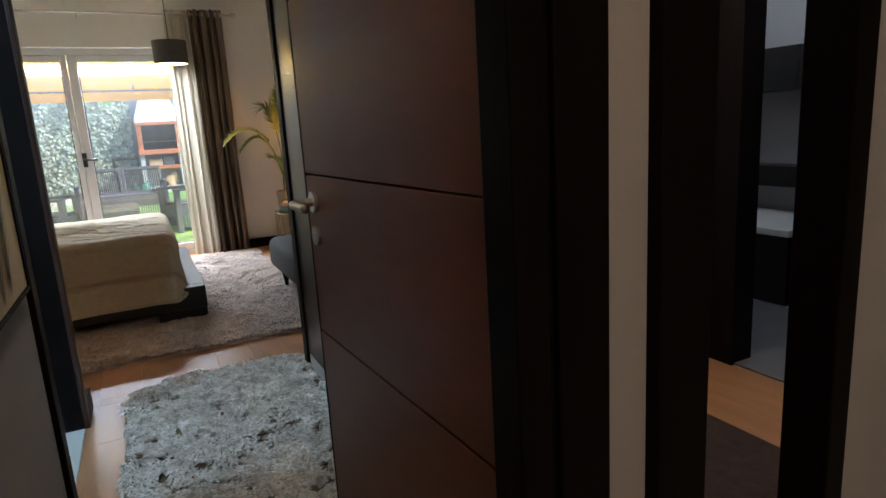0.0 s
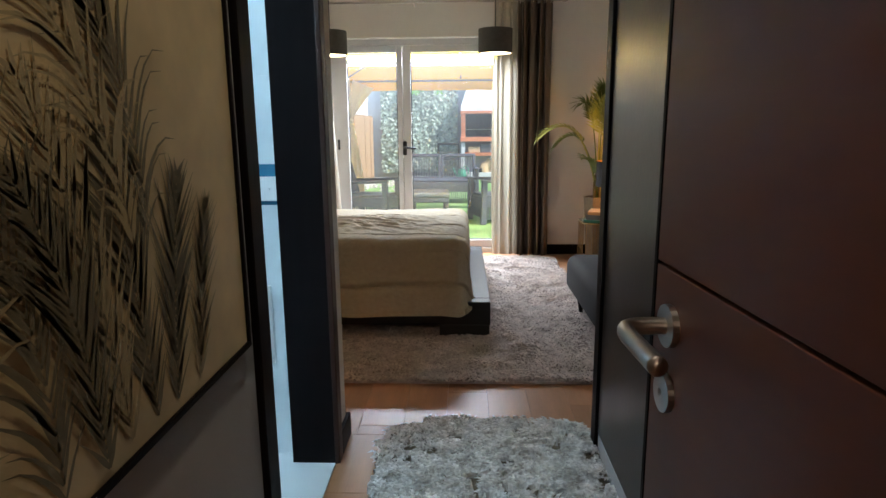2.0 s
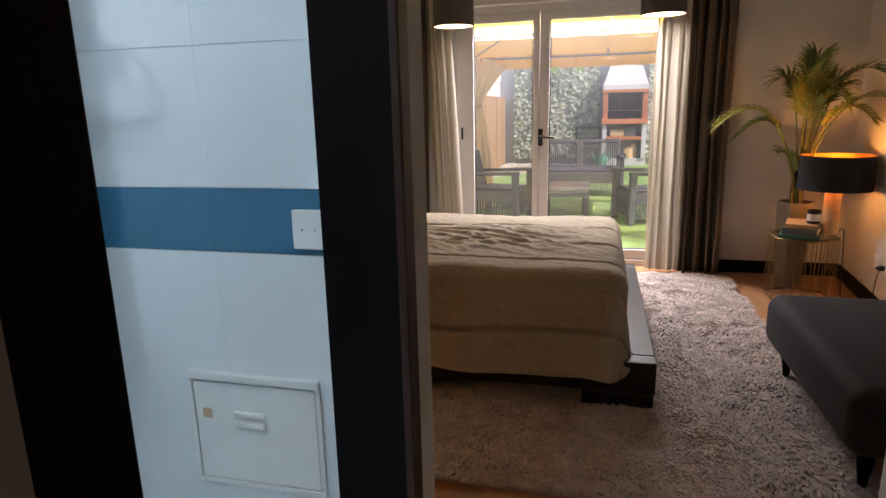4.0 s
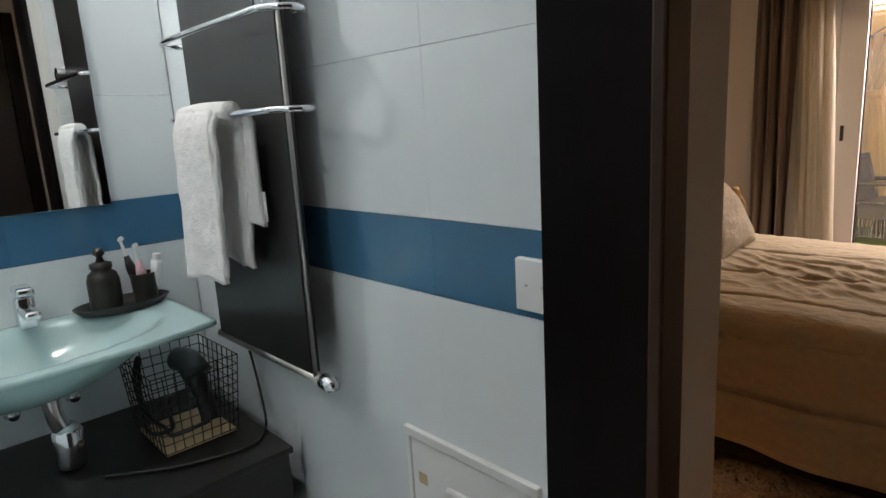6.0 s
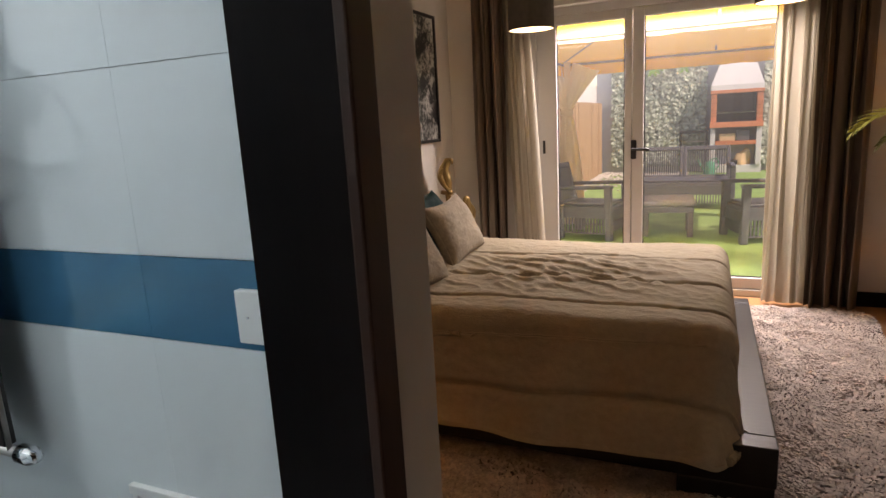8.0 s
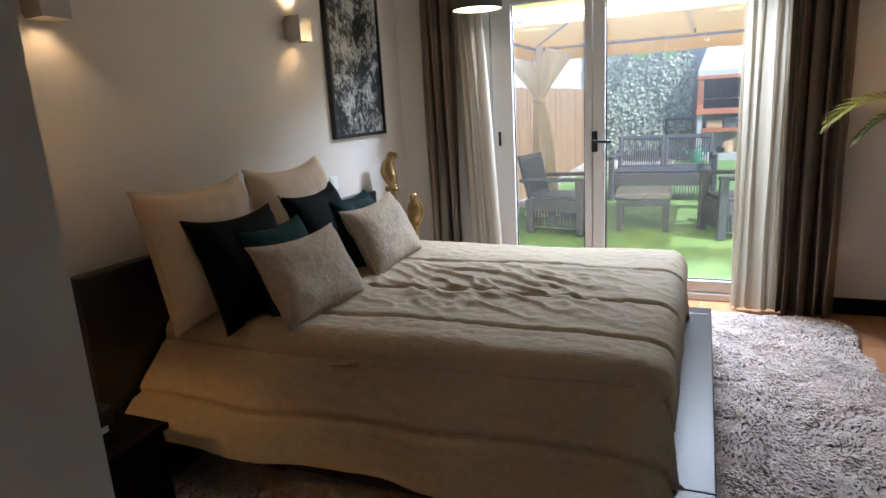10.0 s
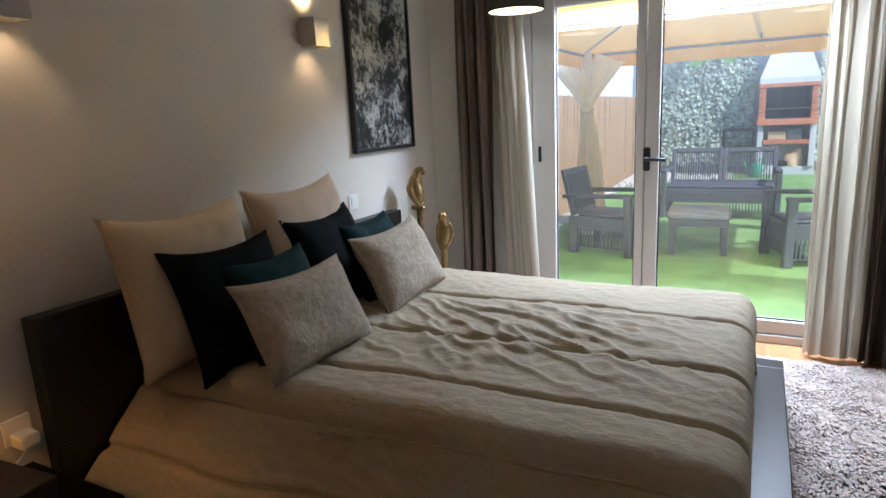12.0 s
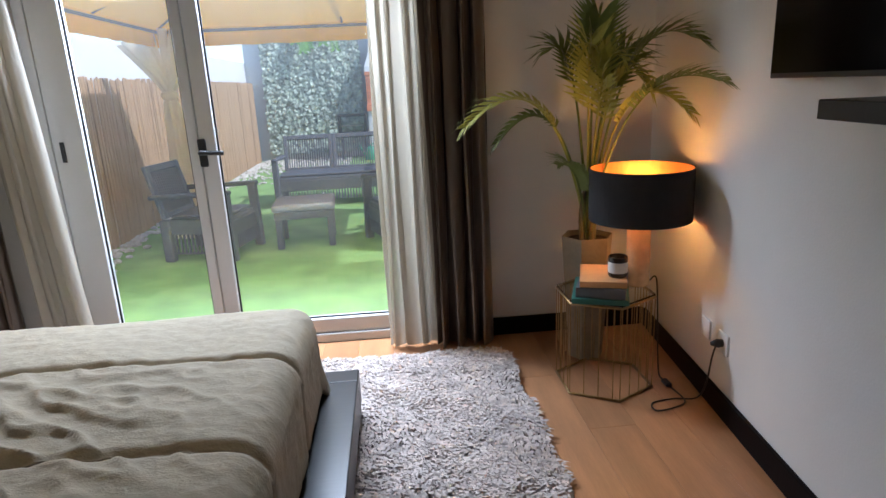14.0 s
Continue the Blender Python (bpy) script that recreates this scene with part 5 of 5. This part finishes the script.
ap = thing("access_panel", "white metal access panel with louvres in the tiled wall", "access panel", at=(-0.86, 3.5, 0.54))
part("rim", boxes((-0.18, 0.18, -0.014, -0.001, 0.135, 0.155, 0.002), (-0.18, 0.18, -0.008, -0.001, -0.155, -0.14, 0.002), (-0.18, -0.168, -0.008, -0.001, -0.14, 0.135, 0.002), (0.168, 0.18, -0.008, -0.001, -0.14, 0.135, 0.002)), WHITEPLASTIC, ap)
part("lid", box(-0.165, 0.165, -0.006, -0.001, -0.137, 0.128, 0.001), WHITEPLASTIC, ap)
for z in (0.05, 0.022):
    part("louvre", box(-0.055, 0.03, -0.016, -0.005, z - 0.009, z + 0.009, 0.006), WHITEPLASTIC, ap)
part("keyhole", box(-0.145, -0.12, -0.0075, -0.006, 0.03, 0.055), CARD, ap, "square key slot")
fp = thing("wall_plate", "white square blank wall plate on the blue tile band", "wall plate", at=(-0.668, 3.5, 1.06))
part("plate", box(-0.045, 0.035, -0.016, -0.001, -0.044, 0.044, 0.003), WHITEPLASTIC, fp)
for x in (-0.022, 0.01):
    part("screw", lathe([(0, 0), (0.003, 0), (0.002, 0.001), (0, 0.001)], 10, m=Matrix.Translation((x, -0.0165, 0)) @ pose(0, 0, 0, 90)), CHROME, fp)

# ---- side room seen through the narrow opening ----
tagged(obj("rug", box(1.0, 1.8, 1.4, 3.0, 0.0, 0.025, 0.008), RUGDARK), "dark brown pile rug in the side room", "rug")
vc = thing("vanity", "low dark cabinet with a pale top in the dim side room", "cabinet")
part("body", box(3.32, 3.95, 2.79, 3.61, 0.0, 0.43, 0.004), BEDWOOD, vc)
part("top", box(3.29, 3.96, 2.77, 3.615, 0.432, 0.475, 0.006), WHITEPLASTIC, vc, "pale slab top")
wc = thing("wall_cabinet", "black wall cabinet in the dim side room", "cabinet")
part("body", box(3.72, 3.995, 3.05, 3.615, 1.295, 1.575, 0.004), BEDWOOD, wc)
part("door", box(3.70, 3.718, 3.05, 3.615, 1.297, 1.573, 0.003), BEDWOOD, wc)
tagged(obj("wall_shelf", box(3.8, 3.995, 2.8, 3.615, 0.66, 0.8, 0.004), BEDWOOD), "thick black wall shelf above the pale slab", "shelf")
tc = thing("tall_cabinet", "tall black cabinet in the dim side room", "cabinet")
part("body", box(3.32, 3.9, 1.3, 2.755, 0.0, 1.57, 0.004), BEDWOOD, tc)
for y0, y1 in ((1.3, 2.02), (2.03, 2.755)):
    d_ = part("door", box(3.3, 3.318, y0, y1, 0.02, 1.56, 0.003), BEDWOOD, tc)
    part("handle", tube([(3.292, y1 - 0.06, 1.0), (3.292, y1 - 0.06, 1.12)], 0.005, 8), CHROME, d_)
# thin sheet added to stand for the inner room's dark floor
tagged(obj("inner_floor", box(2.332, 3.28, 1.27, 3.6, 0.0, 0.01), BOOKGREY), "dark grey floor sheet of the inner room", "mat")

# ---- garden ----
structure("ground", box(-400, 400, 7.6, 800, -0.4, -0.03), TURF, "bright green artificial turf lawn", "ground")
fence = thing("reed_fence", "tan reed screening fence along the lawn", "fence")
rnd = random.Random(4)
fbm = bmesh.new()
for k in range(620):
    y = 7.7 + k * 0.0155
    h = 1.55 + rnd.uniform(-0.025, 0.025)
    x = -2.3 + rnd.uniform(-0.01, 0.01)
    tube([(x, y, -0.03), (x + rnd.uniform(-0.008, 0.008), y, h)], 0.009, 5, fbm)
tagged(part("reeds", fbm, BAMBOO, fence), kind="stuff")
for z in (0.25, 0.75, 1.25):
    part("wire", tube([(-2.288, 7.7, z), (-2.288, 17.3, z)], 0.002, 5), BAMBOO, fence)
structure("garden_wall_1", box(-2.6, -2.42, 7.6, 17.6, -0.03, 1.95), WHITEWALL, "white rendered garden wall behind the reed fence", "garden wall")
structure("garden_wall_2", box(-2.42, 4.0, 17.4, 17.6, -0.03, 3.3), WHITEWALL, "white rendered wall closing the garden", "garden wall")
structure("garden_wall_3", box(3.2, 3.4, 7.6, 17.4, -0.03, 1.6), WHITEWALL, "white rendered garden wall", "garden wall")
structure("house_wall", boxes((-4, -2.13, 7.4, 7.6, 0, 3.2), (2.0, 5, 7.4, 7.6, 0, 3.2)), WHITEWALL, "white rendered house wall outside", "wall")

peb = thing("pebble_strip", "pale pebbles along the foot of the reed fence", "pebbles", kind="stuff")
pv = bmesh.new()
for k in range(1100):
    if k < 500:
        x, y = -2.24 + abs(rnd.gauss(0, 0.1)), rnd.uniform(7.8, 17.0)
    else:
        x, y = rnd.uniform(-2.2, -0.4), 17.2 - abs(rnd.gauss(0, 1.4))
    r = rnd.uniform(0.018, 0.04)
    bmesh.ops.create_icosphere(pv, subdivisions=1, radius=r, matrix=Matrix.Translation((x, y, -0.03 + r * 0.4)) @ pose(0, 0, 0, 0, 0, rnd.uniform(0, 180)) @ Matrix.Diagonal((1.3, 1, 0.65, 1)))
part("pebbles", pv, PEBBLE, peb)



def ivy_screen(label, x0, x1, z0, z1, n, seed):
    h = thing("ivy_screen", label, "hedge", "ivy screens")
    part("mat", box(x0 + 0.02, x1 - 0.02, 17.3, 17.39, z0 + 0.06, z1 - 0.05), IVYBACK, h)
    lv, lf_ = [], []
    r2 = np.random.RandomState(seed)
    for k in range(n):
        x, z = r2.uniform(x0, x1), r2.uniform(z0, z1)
        y = 17.28 - r2.uniform(0, 0.1)
        s = r2.uniform(0.03, 0.062)
        n_ = Vector((r2.uniform(-0.7, 0.7), -1, r2.uniform(-0.4, 0.9))).normalized()
        u_ = Matrix.Rotation(r2.uniform(0, 6.28), 3, n_) @ n_.orthogonal().normalized()
        w_ = n_.cross(u_)
        c = Vector((x, y, z))
        i = len(lv)
        lv += [c - u_ * s, c + w_ * s * 0.65 - n_ * 0.008, c + u_ * s, c - w_ * s * 0.65 - n_ * 0.008]
        lf_ += [(i, i + 1, i + 2, i + 3)]
    me = bpy.data.meshes.new("leaves")
    me.from_pydata(lv, [], lf_)
    me.materials.append(IVY)
    lob = new("leaves", me)
    lob.parent = h
    tagged(lob, kind="stuff")


ivy_screen("artificial ivy screen covering the back garden wall", -2.05, -0.1, 0.12, 2.95, 8500, 9)
ivy_screen("narrow artificial ivy screen beyond the barbecue", 1.0, 1.75, 0.12, 2.95, 3200, 10)

# barbecue
bq = thing("barbecue", "masonry garden barbecue with orange brick hearth and white hood", "barbecue", at=(0.485, 17.0, -0.03))
part("plinth", box(-0.5, 0.5, -0.06, 0.36, 0, 0.16, 0.006), WHITEWALL, bq, "white plinth")
part("side", box(-0.485, -0.385, -0.1, 0.38, 0.16, 0.94, 0.006), WHITEWALL, bq)
part("side", box(0.385, 0.485, -0.1, 0.38, 0.16, 0.94, 0.006), WHITEWALL, bq)
part("back", box(-0.385, 0.385, 0.33, 0.38, 0.16, 0.93), WHITEWALL, bq)
part("firebox_back", box(-0.37, 0.37, 0.33, 0.38, 1.06, 1.63), SOOT, bq, "sooty firebox lining")
part("shelf", box(-0.385, 0.385, -0.11, 0.33, 0.58, 0.66, 0.006), BRICKORANGE, bq, "orange brick shelf")
part("hearth", box(-0.5, 0.5, -0.16, 0.38, 0.94, 1.05, 0.006), BRICKORANGE, bq, "orange brick hearth slab")
part("lintel", box(-0.5, 0.5, -0.14, 0.38, 1.632, 1.7, 0.006), BRICKORANGE, bq, "orange brick lintel")
brick_mesh = None
for sgn in (-1, 1):
    for k in range(9):
        if brick_mesh is None:
            br = part("brick", box(-0.055, 0.055, -0.12, 0.12, 0, 0.059, 0.004), BRICKORANGE, bq)
            brick_mesh = br.data
        else:
            br = bpy.data.objects.new("brick", brick_mesh)
            scene.collection.objects.link(br)
            br.parent = bq
        br.matrix_local = Matrix.Translation((sgn * 0.43, 0.0 + (0.012 if k % 2 else 0), 1.053 + k * 0.064))
part("cheek", box(-0.485, -0.376, 0.13, 0.38, 1.052, 1.63), SOOT, bq)
part("cheek", box(0.376, 0.485, 0.13, 0.38, 1.052, 1.63), SOOT, bq)
part("firebox", box(-0.37, 0.37, -0.08, 0.33, 1.052, 1.064), SOOT, bq, "ash-dark hearth floor")
for k in range(9):
    part("grate_bar", tube([(-0.37, -0.08 + k * 0.045, 1.24), (0.37, -0.08 + k * 0.045, 1.24)], 0.005, 6), STEEL, bq)
hood = bmesh.new()
levels = [[hood.verts.new((sx * w, y, z)) for sx, y in ((-1, y0), (1, y0), (1, 0.38), (-1, 0.38))] for w, y0, z in ((0.49, -0.13, 1.702), (0.49, -0.13, 1.8), (0.3, 0.05, 2.35), (0.2, 0.08, 2.4), (0.2, 0.08, 3.4))]
for a_, b_ in zip(levels, levels[1:]):
    for k in range(4):
        hood.faces.new((a_[k], a_[(k + 1) % 4], b_[(k + 1) % 4], b_[k]))
hood.faces.new(levels[-1])
hood.faces.new(levels[0][::-1])
part("hood", hood, WHITEWALL, bq, "white rendered hood and chimney")
for nm, cat, x, z, w, h, mt, lb in (("crate", "crate", 0.33, 0.631, 0.3, 0.15, CARD, "tan crate on the barbecue shelf"), ("storage_box", "box", 0.62, 0.631, 0.25, 0.21, BOOKGREY, "dark grey box on the barbecue shelf"), ("storage_box", "box", 0.47, 0.131, 0.14, 0.1, SOOT, "small black box under the barbecue shelf")):
    tagged(obj(nm, box(x - w / 2, x + w / 2, 16.93, 17.15, z, z + h, 0.015, seg=3), mt), lb, cat)


def sack(u, v):
    a = 2 * math.pi * u
    z = v * 0.3
    r = 0.17 * (1 - 0.35 * v ** 2) * (1 + 0.12 * math.sin(3 * a + 4 * v) + 0.05 * math.sin(7 * a)) * (1 if v < 0.98 else 0.3)
    return (0.6 + r * math.cos(a) + 0.05 * v, 17.05 + 0.6 * r * math.sin(a), 0.131 + z * (1 + 0.15 * math.cos(a)))


tagged(obj("sack", sheet(28, 12, sack), CARD, smooth=True), "tan charcoal sack slumped under the barbecue", "sack")
can = thing("watering_can", "green plastic watering can standing on the turf", "watering can", at=(0.02, 16.55, -0.03))
GREENPLASTIC = material("green_plastic", (0.03, 0.3, 0.17), 0.4, vary=0.08, bump=0)
part("body", lathe([(0, 0), (0.1, 0), (0.11, 0.02), (0.1, 0.24), (0.07, 0.27), (0, 0.27)], 20), GREENPLASTIC, can, smooth=True)
part("spout", tube(bend([(-0.08, 0, 0.06), (-0.16, 0, 0.16), (-0.23, 0, 0.31)]), [0.025 - 0.001 * k for k in range(13)], 10), GREENPLASTIC, can, smooth=True)
part("handle", tube(bend([(0.09, 0, 0.1), (0.17, 0, 0.2), (0.1, 0, 0.34), (-0.02, 0, 0.27)]), 0.012, 8), GREENPLASTIC, can, smooth=True)
heater = thing("grill_cart", "small black grill cart by the ivy", "grill", at=(-0.31, 16.7, -0.03))
part("tray", box(-0.28, 0.28, -0.17, 0.17, 0.5, 0.56, 0.015), BLACKMETAL, heater)
part("hood", boxes((-0.28, -0.23, -0.17, 0.17, 0.56, 0.86, 0.01), (0.23, 0.28, -0.17, 0.17, 0.56, 0.86, 0.01), (-0.28, 0.28, -0.17, 0.17, 0.86, 0.91, 0.01)), BLACKMETAL, heater)
part("rack", boxes((-0.23, 0.23, -0.16, 0.16, 0.68, 0.69, 0.002)), STEEL, heater)
for x in (-0.23, 0.23):
    for y in (-0.12, 0.12):
        part("leg", tube([(x, y, 0), (x, y, 0.51)], 0.015, 8), BLACKMETAL, heater)
fern = thing("hanging_fern", "bright green fern spilling over the ivy screen", "plant")
rf = random.Random(21)
for k in range(9):
    x0, a = -0.95 + rf.uniform(-0.28, 0.28), rf.uniform(-0.5, 0.5)
    L = rf.uniform(0.3, 0.6)
    b = bmesh.new()
    sp = bend([(x0, 17.25, 2.72), (x0 + a * L * 0.4, 17.05, 2.7), (x0 + a * L * 0.8, 16.97, 2.7 - L * 0.6), (x0 + a * L, 16.96, 2.7 - L)])
    tube(sp, 0.006, 5, b)
    for p in sp[3:]:
        for sg in (-1, 1):
            v = [b.verts.new(q) for q in (p, p + Vector((sg * 0.05, -0.01, -0.02)), p + Vector((sg * 0.11, -0.015, -0.07)), p + Vector((sg * 0.035, -0.01, -0.045)))]
            b.faces.new(v)
    part("frond", b, FERN, fern)

# gazebo
gz = thing("gazebo", "garden gazebo with ochre canopy and tied cream curtains", "gazebo")
GX0, GX1, GY0, GY1, GE, GA = -1.72, 1.75, 7.95, 10.6, 1.98, 2.75
gc = Vector(((GX0 + GX1) / 2, (GY0 + GY1) / 2, GA))
cor = [Vector((GX0, GY0, GE)), Vector((GX1, GY0, GE)), Vector((GX1, GY1, GE)), Vector((GX0, GY1, GE))]
for k in range(4):
    a_, c_ = cor[k], cor[(k + 1) % 4]

    def slope(u, v, a_=a_, c_=c_):
        p = a_.lerp(c_, u)
        q = p.lerp(gc, v)
        return q - Vector((0, 0, 0.06 * math.sin(math.pi * v) * math.sin(math.pi * u)))

    part("canopy_panel", sheet(16, 8, slope), CANVASY, gz, "ochre canopy panel", True)

    def drop(u, v, a_=a_, c_=c_):
        p = a_.lerp(c_, u)
        return p - Vector((0, 0, v * ((0.07 if a_ is cor[0] else 0.17) + 0.002 * math.cos(u * 50)))) + (p - gc).normalized() * 0.005 * math.sin(u * 70) * v

    part("valance", sheet(60, 4, drop), CANVASW if k == 0 else CANVASY, gz, "cream valance" if k == 0 else "ochre valance", True)
    part("rafter", tube([cor[k], gc], 0.014, 8), STALK, gz, "brown roof rafter")
    part("rafter", tube([a_.lerp(c_, 0.5), gc], 0.012, 8), STALK, gz, "brown roof rafter")
    part("eave_bar", tube([a_ - Vector((0, 0, 0.03)), c_ - Vector((0, 0, 0.03))], 0.014, 8), STALK, gz)
for x, y in ((GX0 + 0.06, GY1 - 0.06), (GX1 - 0.06, GY1 - 0.06), (GX0 + 0.02, GY0 + 0.06), (GX1 + 0.2, GY0 + 0.06)):
    if y > 9:
        part("post", box(x - 0.035, x + 0.035, y - 0.035, y + 0.035, -0.03, GE, 0.006), CANVASW, gz, "pale post")

        def fall(u, v, x=x, y=y):
            z = v * 1.37
            w = 0.045 + 0.1 * (1 - v) ** 0.55 + 0.05 * max(0, 0.6 - v)
            a = 2 * math.pi * u
            k_ = 1 + 0.22 * math.sin(7 * a + 2 * v) + 0.08 * math.sin(13 * a)
            return (x + w * k_ * math.cos(a) + 0.03 * math.sin(3 * v), y - 0.06 + 0.45 * w * k_ * math.sin(a), z - 0.02)

        part("drape", sheet(84, 24, fall), CANVASW, gz, "cream drape hanging from its tie", True)
        for sg in (-1, 1):
            def swag(u, v, x=x, y=y, sg=sg):
                a = 2 * math.pi * u
                w = 0.04 + 0.11 * v ** 1.3
                k_ = 1 + 0.18 * math.sin(6 * a + 3 * v + sg)
                return (x + sg * 0.24 * v ** 1.1 + w * k_ * math.cos(a), y - 0.06 + 0.35 * w * k_ * math.sin(a), 1.37 + 0.53 * v - 0.06 * v * sg * math.cos(a))

            part("swag", sheet(60, 16, swag), CANVASW, gz, "gathered cream swag", True)
        part("tie", lathe([(0.05, 1.33), (0.075, 1.345), (0.08, 1.37), (0.075, 1.395), (0.05, 1.41)], 20, m=Matrix.Translation((x, y - 0.06, 0))), CANVASW, gz)


def garden_seat(name, label, width, m, group="garden seats"):
    """Resin rattan seat: facing local -y."""
    e = thing(name, label, "garden chair" if width < 1 else "garden sofa", group, at=m)
    w = width / 2
    part("seat", box(-w + 0.06, w - 0.06, -0.3, 0.26, 0.3, 0.37, 0.02), RESIN, e)
    part("apron", boxes((-w + 0.05, w - 0.05, -0.31, -0.285, 0.2, 0.33, 0.006)), RESIN, e)
    for k in range(int(width / 0.035)):
        x = -w + 0.07 + k * 0.035
        if x < w - 0.07:
            part("slat", box(x, x + 0.016, -0.305, -0.295, 0.08, 0.2), RESIN, e)
    for s in (-1, 1):
        xs = s * (w - 0.035)
        lg = box(xs - 0.035, xs + 0.035, -0.35, -0.27, 0, 0.585, 0.014)
        for v in lg.verts:
            v.co.y += 0.05 * max(0.0, v.co.z - 0.3)
        part("leg", lg, RESIN, e)
        part("leg", box(xs - 0.035, xs + 0.035, 0.22, 0.31, 0, 0.37, 0.014), RESIN, e)
        ar = box(xs - 0.035, xs + 0.035, -0.35, 0.38, 0.57, 0.61, 0.016)
        for v in ar.verts:
            v.co.z -= 0.07 * max(0.0, v.co.y)
        part("armrest", ar, RESIN, e)
        part("side_panel", box(xs - 0.008, xs + 0.008, -0.27, 0.22, 0.24, 0.37), RESIN, e)
        for k in range(13):
            y = -0.25 + k * 0.036
            part("slat", box(xs - 0.006, xs + 0.006, y, y + 0.016, 0.08, 0.24), RESIN, e)
        part("rail", box(xs - 0.008, xs + 0.008, -0.27, 0.22, 0.065, 0.08), RESIN, e)
    n = 1 if width < 1 else 2
    bw = (width - 0.1) / n
    for k in range(n):
        x0 = -w + 0.05 + k * bw
        bb = bmesh.new()
        for r in ((x0, x0 + 0.05, 0.37, 0.84), (x0 + bw - 0.05, x0 + bw, 0.37, 0.84), (x0 + 0.05, x0 + bw - 0.05, 0.78, 0.84), (x0 + 0.05, x0 + bw - 0.05, 0.37, 0.42)):
            box(r[0], r[1], 0.27, 0.31, r[2], r[3], 0.01, bm=bb)
        tilt = Matrix.Translation((0, 0.29, 0.37)) @ pose(0, 0, 0, -14) @ Matrix.Translation((0, -0.29, -0.37))
        bmesh.ops.transform(bb, matrix=tilt, verts=bb.verts)
        bo = part("backrest", bb, RESIN, e)
        j = x0 + 0.06
        while j < x0 + bw - 0.06:
            sb = box(j, j + 0.014, 0.285, 0.295, 0.42, 0.78)
            bmesh.ops.transform(sb, matrix=tilt, verts=sb.verts)
            part("back_slat", sb, RESIN, bo)
            j += 0.03
    part("seat_pad", box(-w + 0.08, w - 0.08, -0.28, 0.24, 0.372, 0.40, 0.012), RESIN, e)
    return e


garden_seat("garden_chair", "graphite resin armchair on the turf by the reed fence", 0.62, Matrix.Translation((-1.24, 9.78, -0.03)) @ pose(0, 0, 0, 0, 0, 78))
garden_seat("garden_chair", "graphite resin armchair on the turf beside the stool", 0.62, Matrix.Translation((0.53, 9.8, -0.03)) @ pose(0, 0, 0, 0, 0, -72))
garden_seat("garden_sofa", "graphite resin two-seat garden sofa with slatted back", 1.36, Matrix.Translation((-0.36, 12.1, -0.03)) @ pose(0, 0, 0, 0, 0, 0))
stl = thing("garden_stool", "low graphite resin garden stool with grey top", "stool", at=Matrix.Translation((-0.43, 9.97, -0.03)) @ pose(0, 0, 0, 0, 0, 4))
part("top", box(-0.28, 0.28, -0.26, 0.26, 0.34, 0.41, 0.028, seg=3), CUSHIONGREY, stl, "grey top")
part("skirt", box(-0.265, 0.265, -0.245, 0.245, 0.27, 0.34, 0.01), RESIN, stl)
for x in (-0.23, 0.23):
    for y in (-0.21, 0.21):
        part("leg", box(x - 0.03, x + 0.03, y - 0.03, y + 0.03, 0, 0.27, 0.008), RESIN, stl)

# ---- floor planks and tiles ----
PLW, PLL = 0.19, 1.28
pieces = {}


def piece(name, size, mat, parent, loc, bev=0.0015):
    key = (name, tuple(round(s, 4) for s in size), mat.name)
    if key not in pieces:
        me = bpy.data.meshes.new(name)
        b = box(0, size[0], 0, size[1], 0, size[2], bev, seg=1)
        b.to_mesh(me)
        b.free()
        me.materials.append(mat)
        pieces[key] = me
    ob = bpy.data.objects.new(name, pieces[key])
    scene.collection.objects.link(ob)
    ob.parent = parent
    ob.location = loc
    return ob


def planks(x0, x1, y0, y1):
    k, x = 0, x0
    while x < x1 - 0.01:
        w = min(PLW, x1 - x)
        y = y0 - (k * 0.47) % PLL
        while y < y1 - 0.01:
            a, c = max(y, y0), min(y + PLL, y1)
            if c - a > 0.02:
                piece("plank", (w - 0.0008, c - a - 0.0008, 0.0056), OAK, floor, (x, a, -0.0057), 0.0006)
            y += PLL
        x += PLW
        k += 1


planks(-1.93, 1.75, 3.66, 7.45)
planks(-0.45, 0.58, -0.6, 3.66)
planks(0.70, 2.33, 1.2, 3.6)

bath_n = structure("wall_bath_north", box(-2.125, -0.622, 3.503, 3.51, 0, HT), GROUT, "pale tiled bathroom wall with a blue band")
TW = 0.6
for z0, z1, mt, nm in ((0.0, 0.999, TILEW, "tile"), (1.0, 1.149, TILEB, "band_tile"), (1.15, 1.459, TILEW, "tile"), (1.46, 2.031, TILEW, "tile"), (2.032, HT, TILEW, "tile")):
    for k in range(3):
        xa = max(-2.1, -0.925 + TW * (k - 2))
        xb = min(-0.622, -0.925 + TW * (k - 1))
        if xb - xa > 0.02:
            piece(nm, (xb - xa - 0.0003, 0.0035, z1 - z0 - 0.0004), mt, bath_n, (xa, 3.4995, z0), 0.0002)
    wb = bpy.data.objects["wall_bath_west"]
    for k in range(4):
        ya, yb = 1.2 + k * TW, min(3.499, 1.2 + (k + 1) * TW)
        if yb - ya > 0.02:
            piece(nm, (0.012, yb - ya - 0.0003, z1 - z0 - 0.0004), mt, wb, (-2.125, ya, z0), 0.0002)
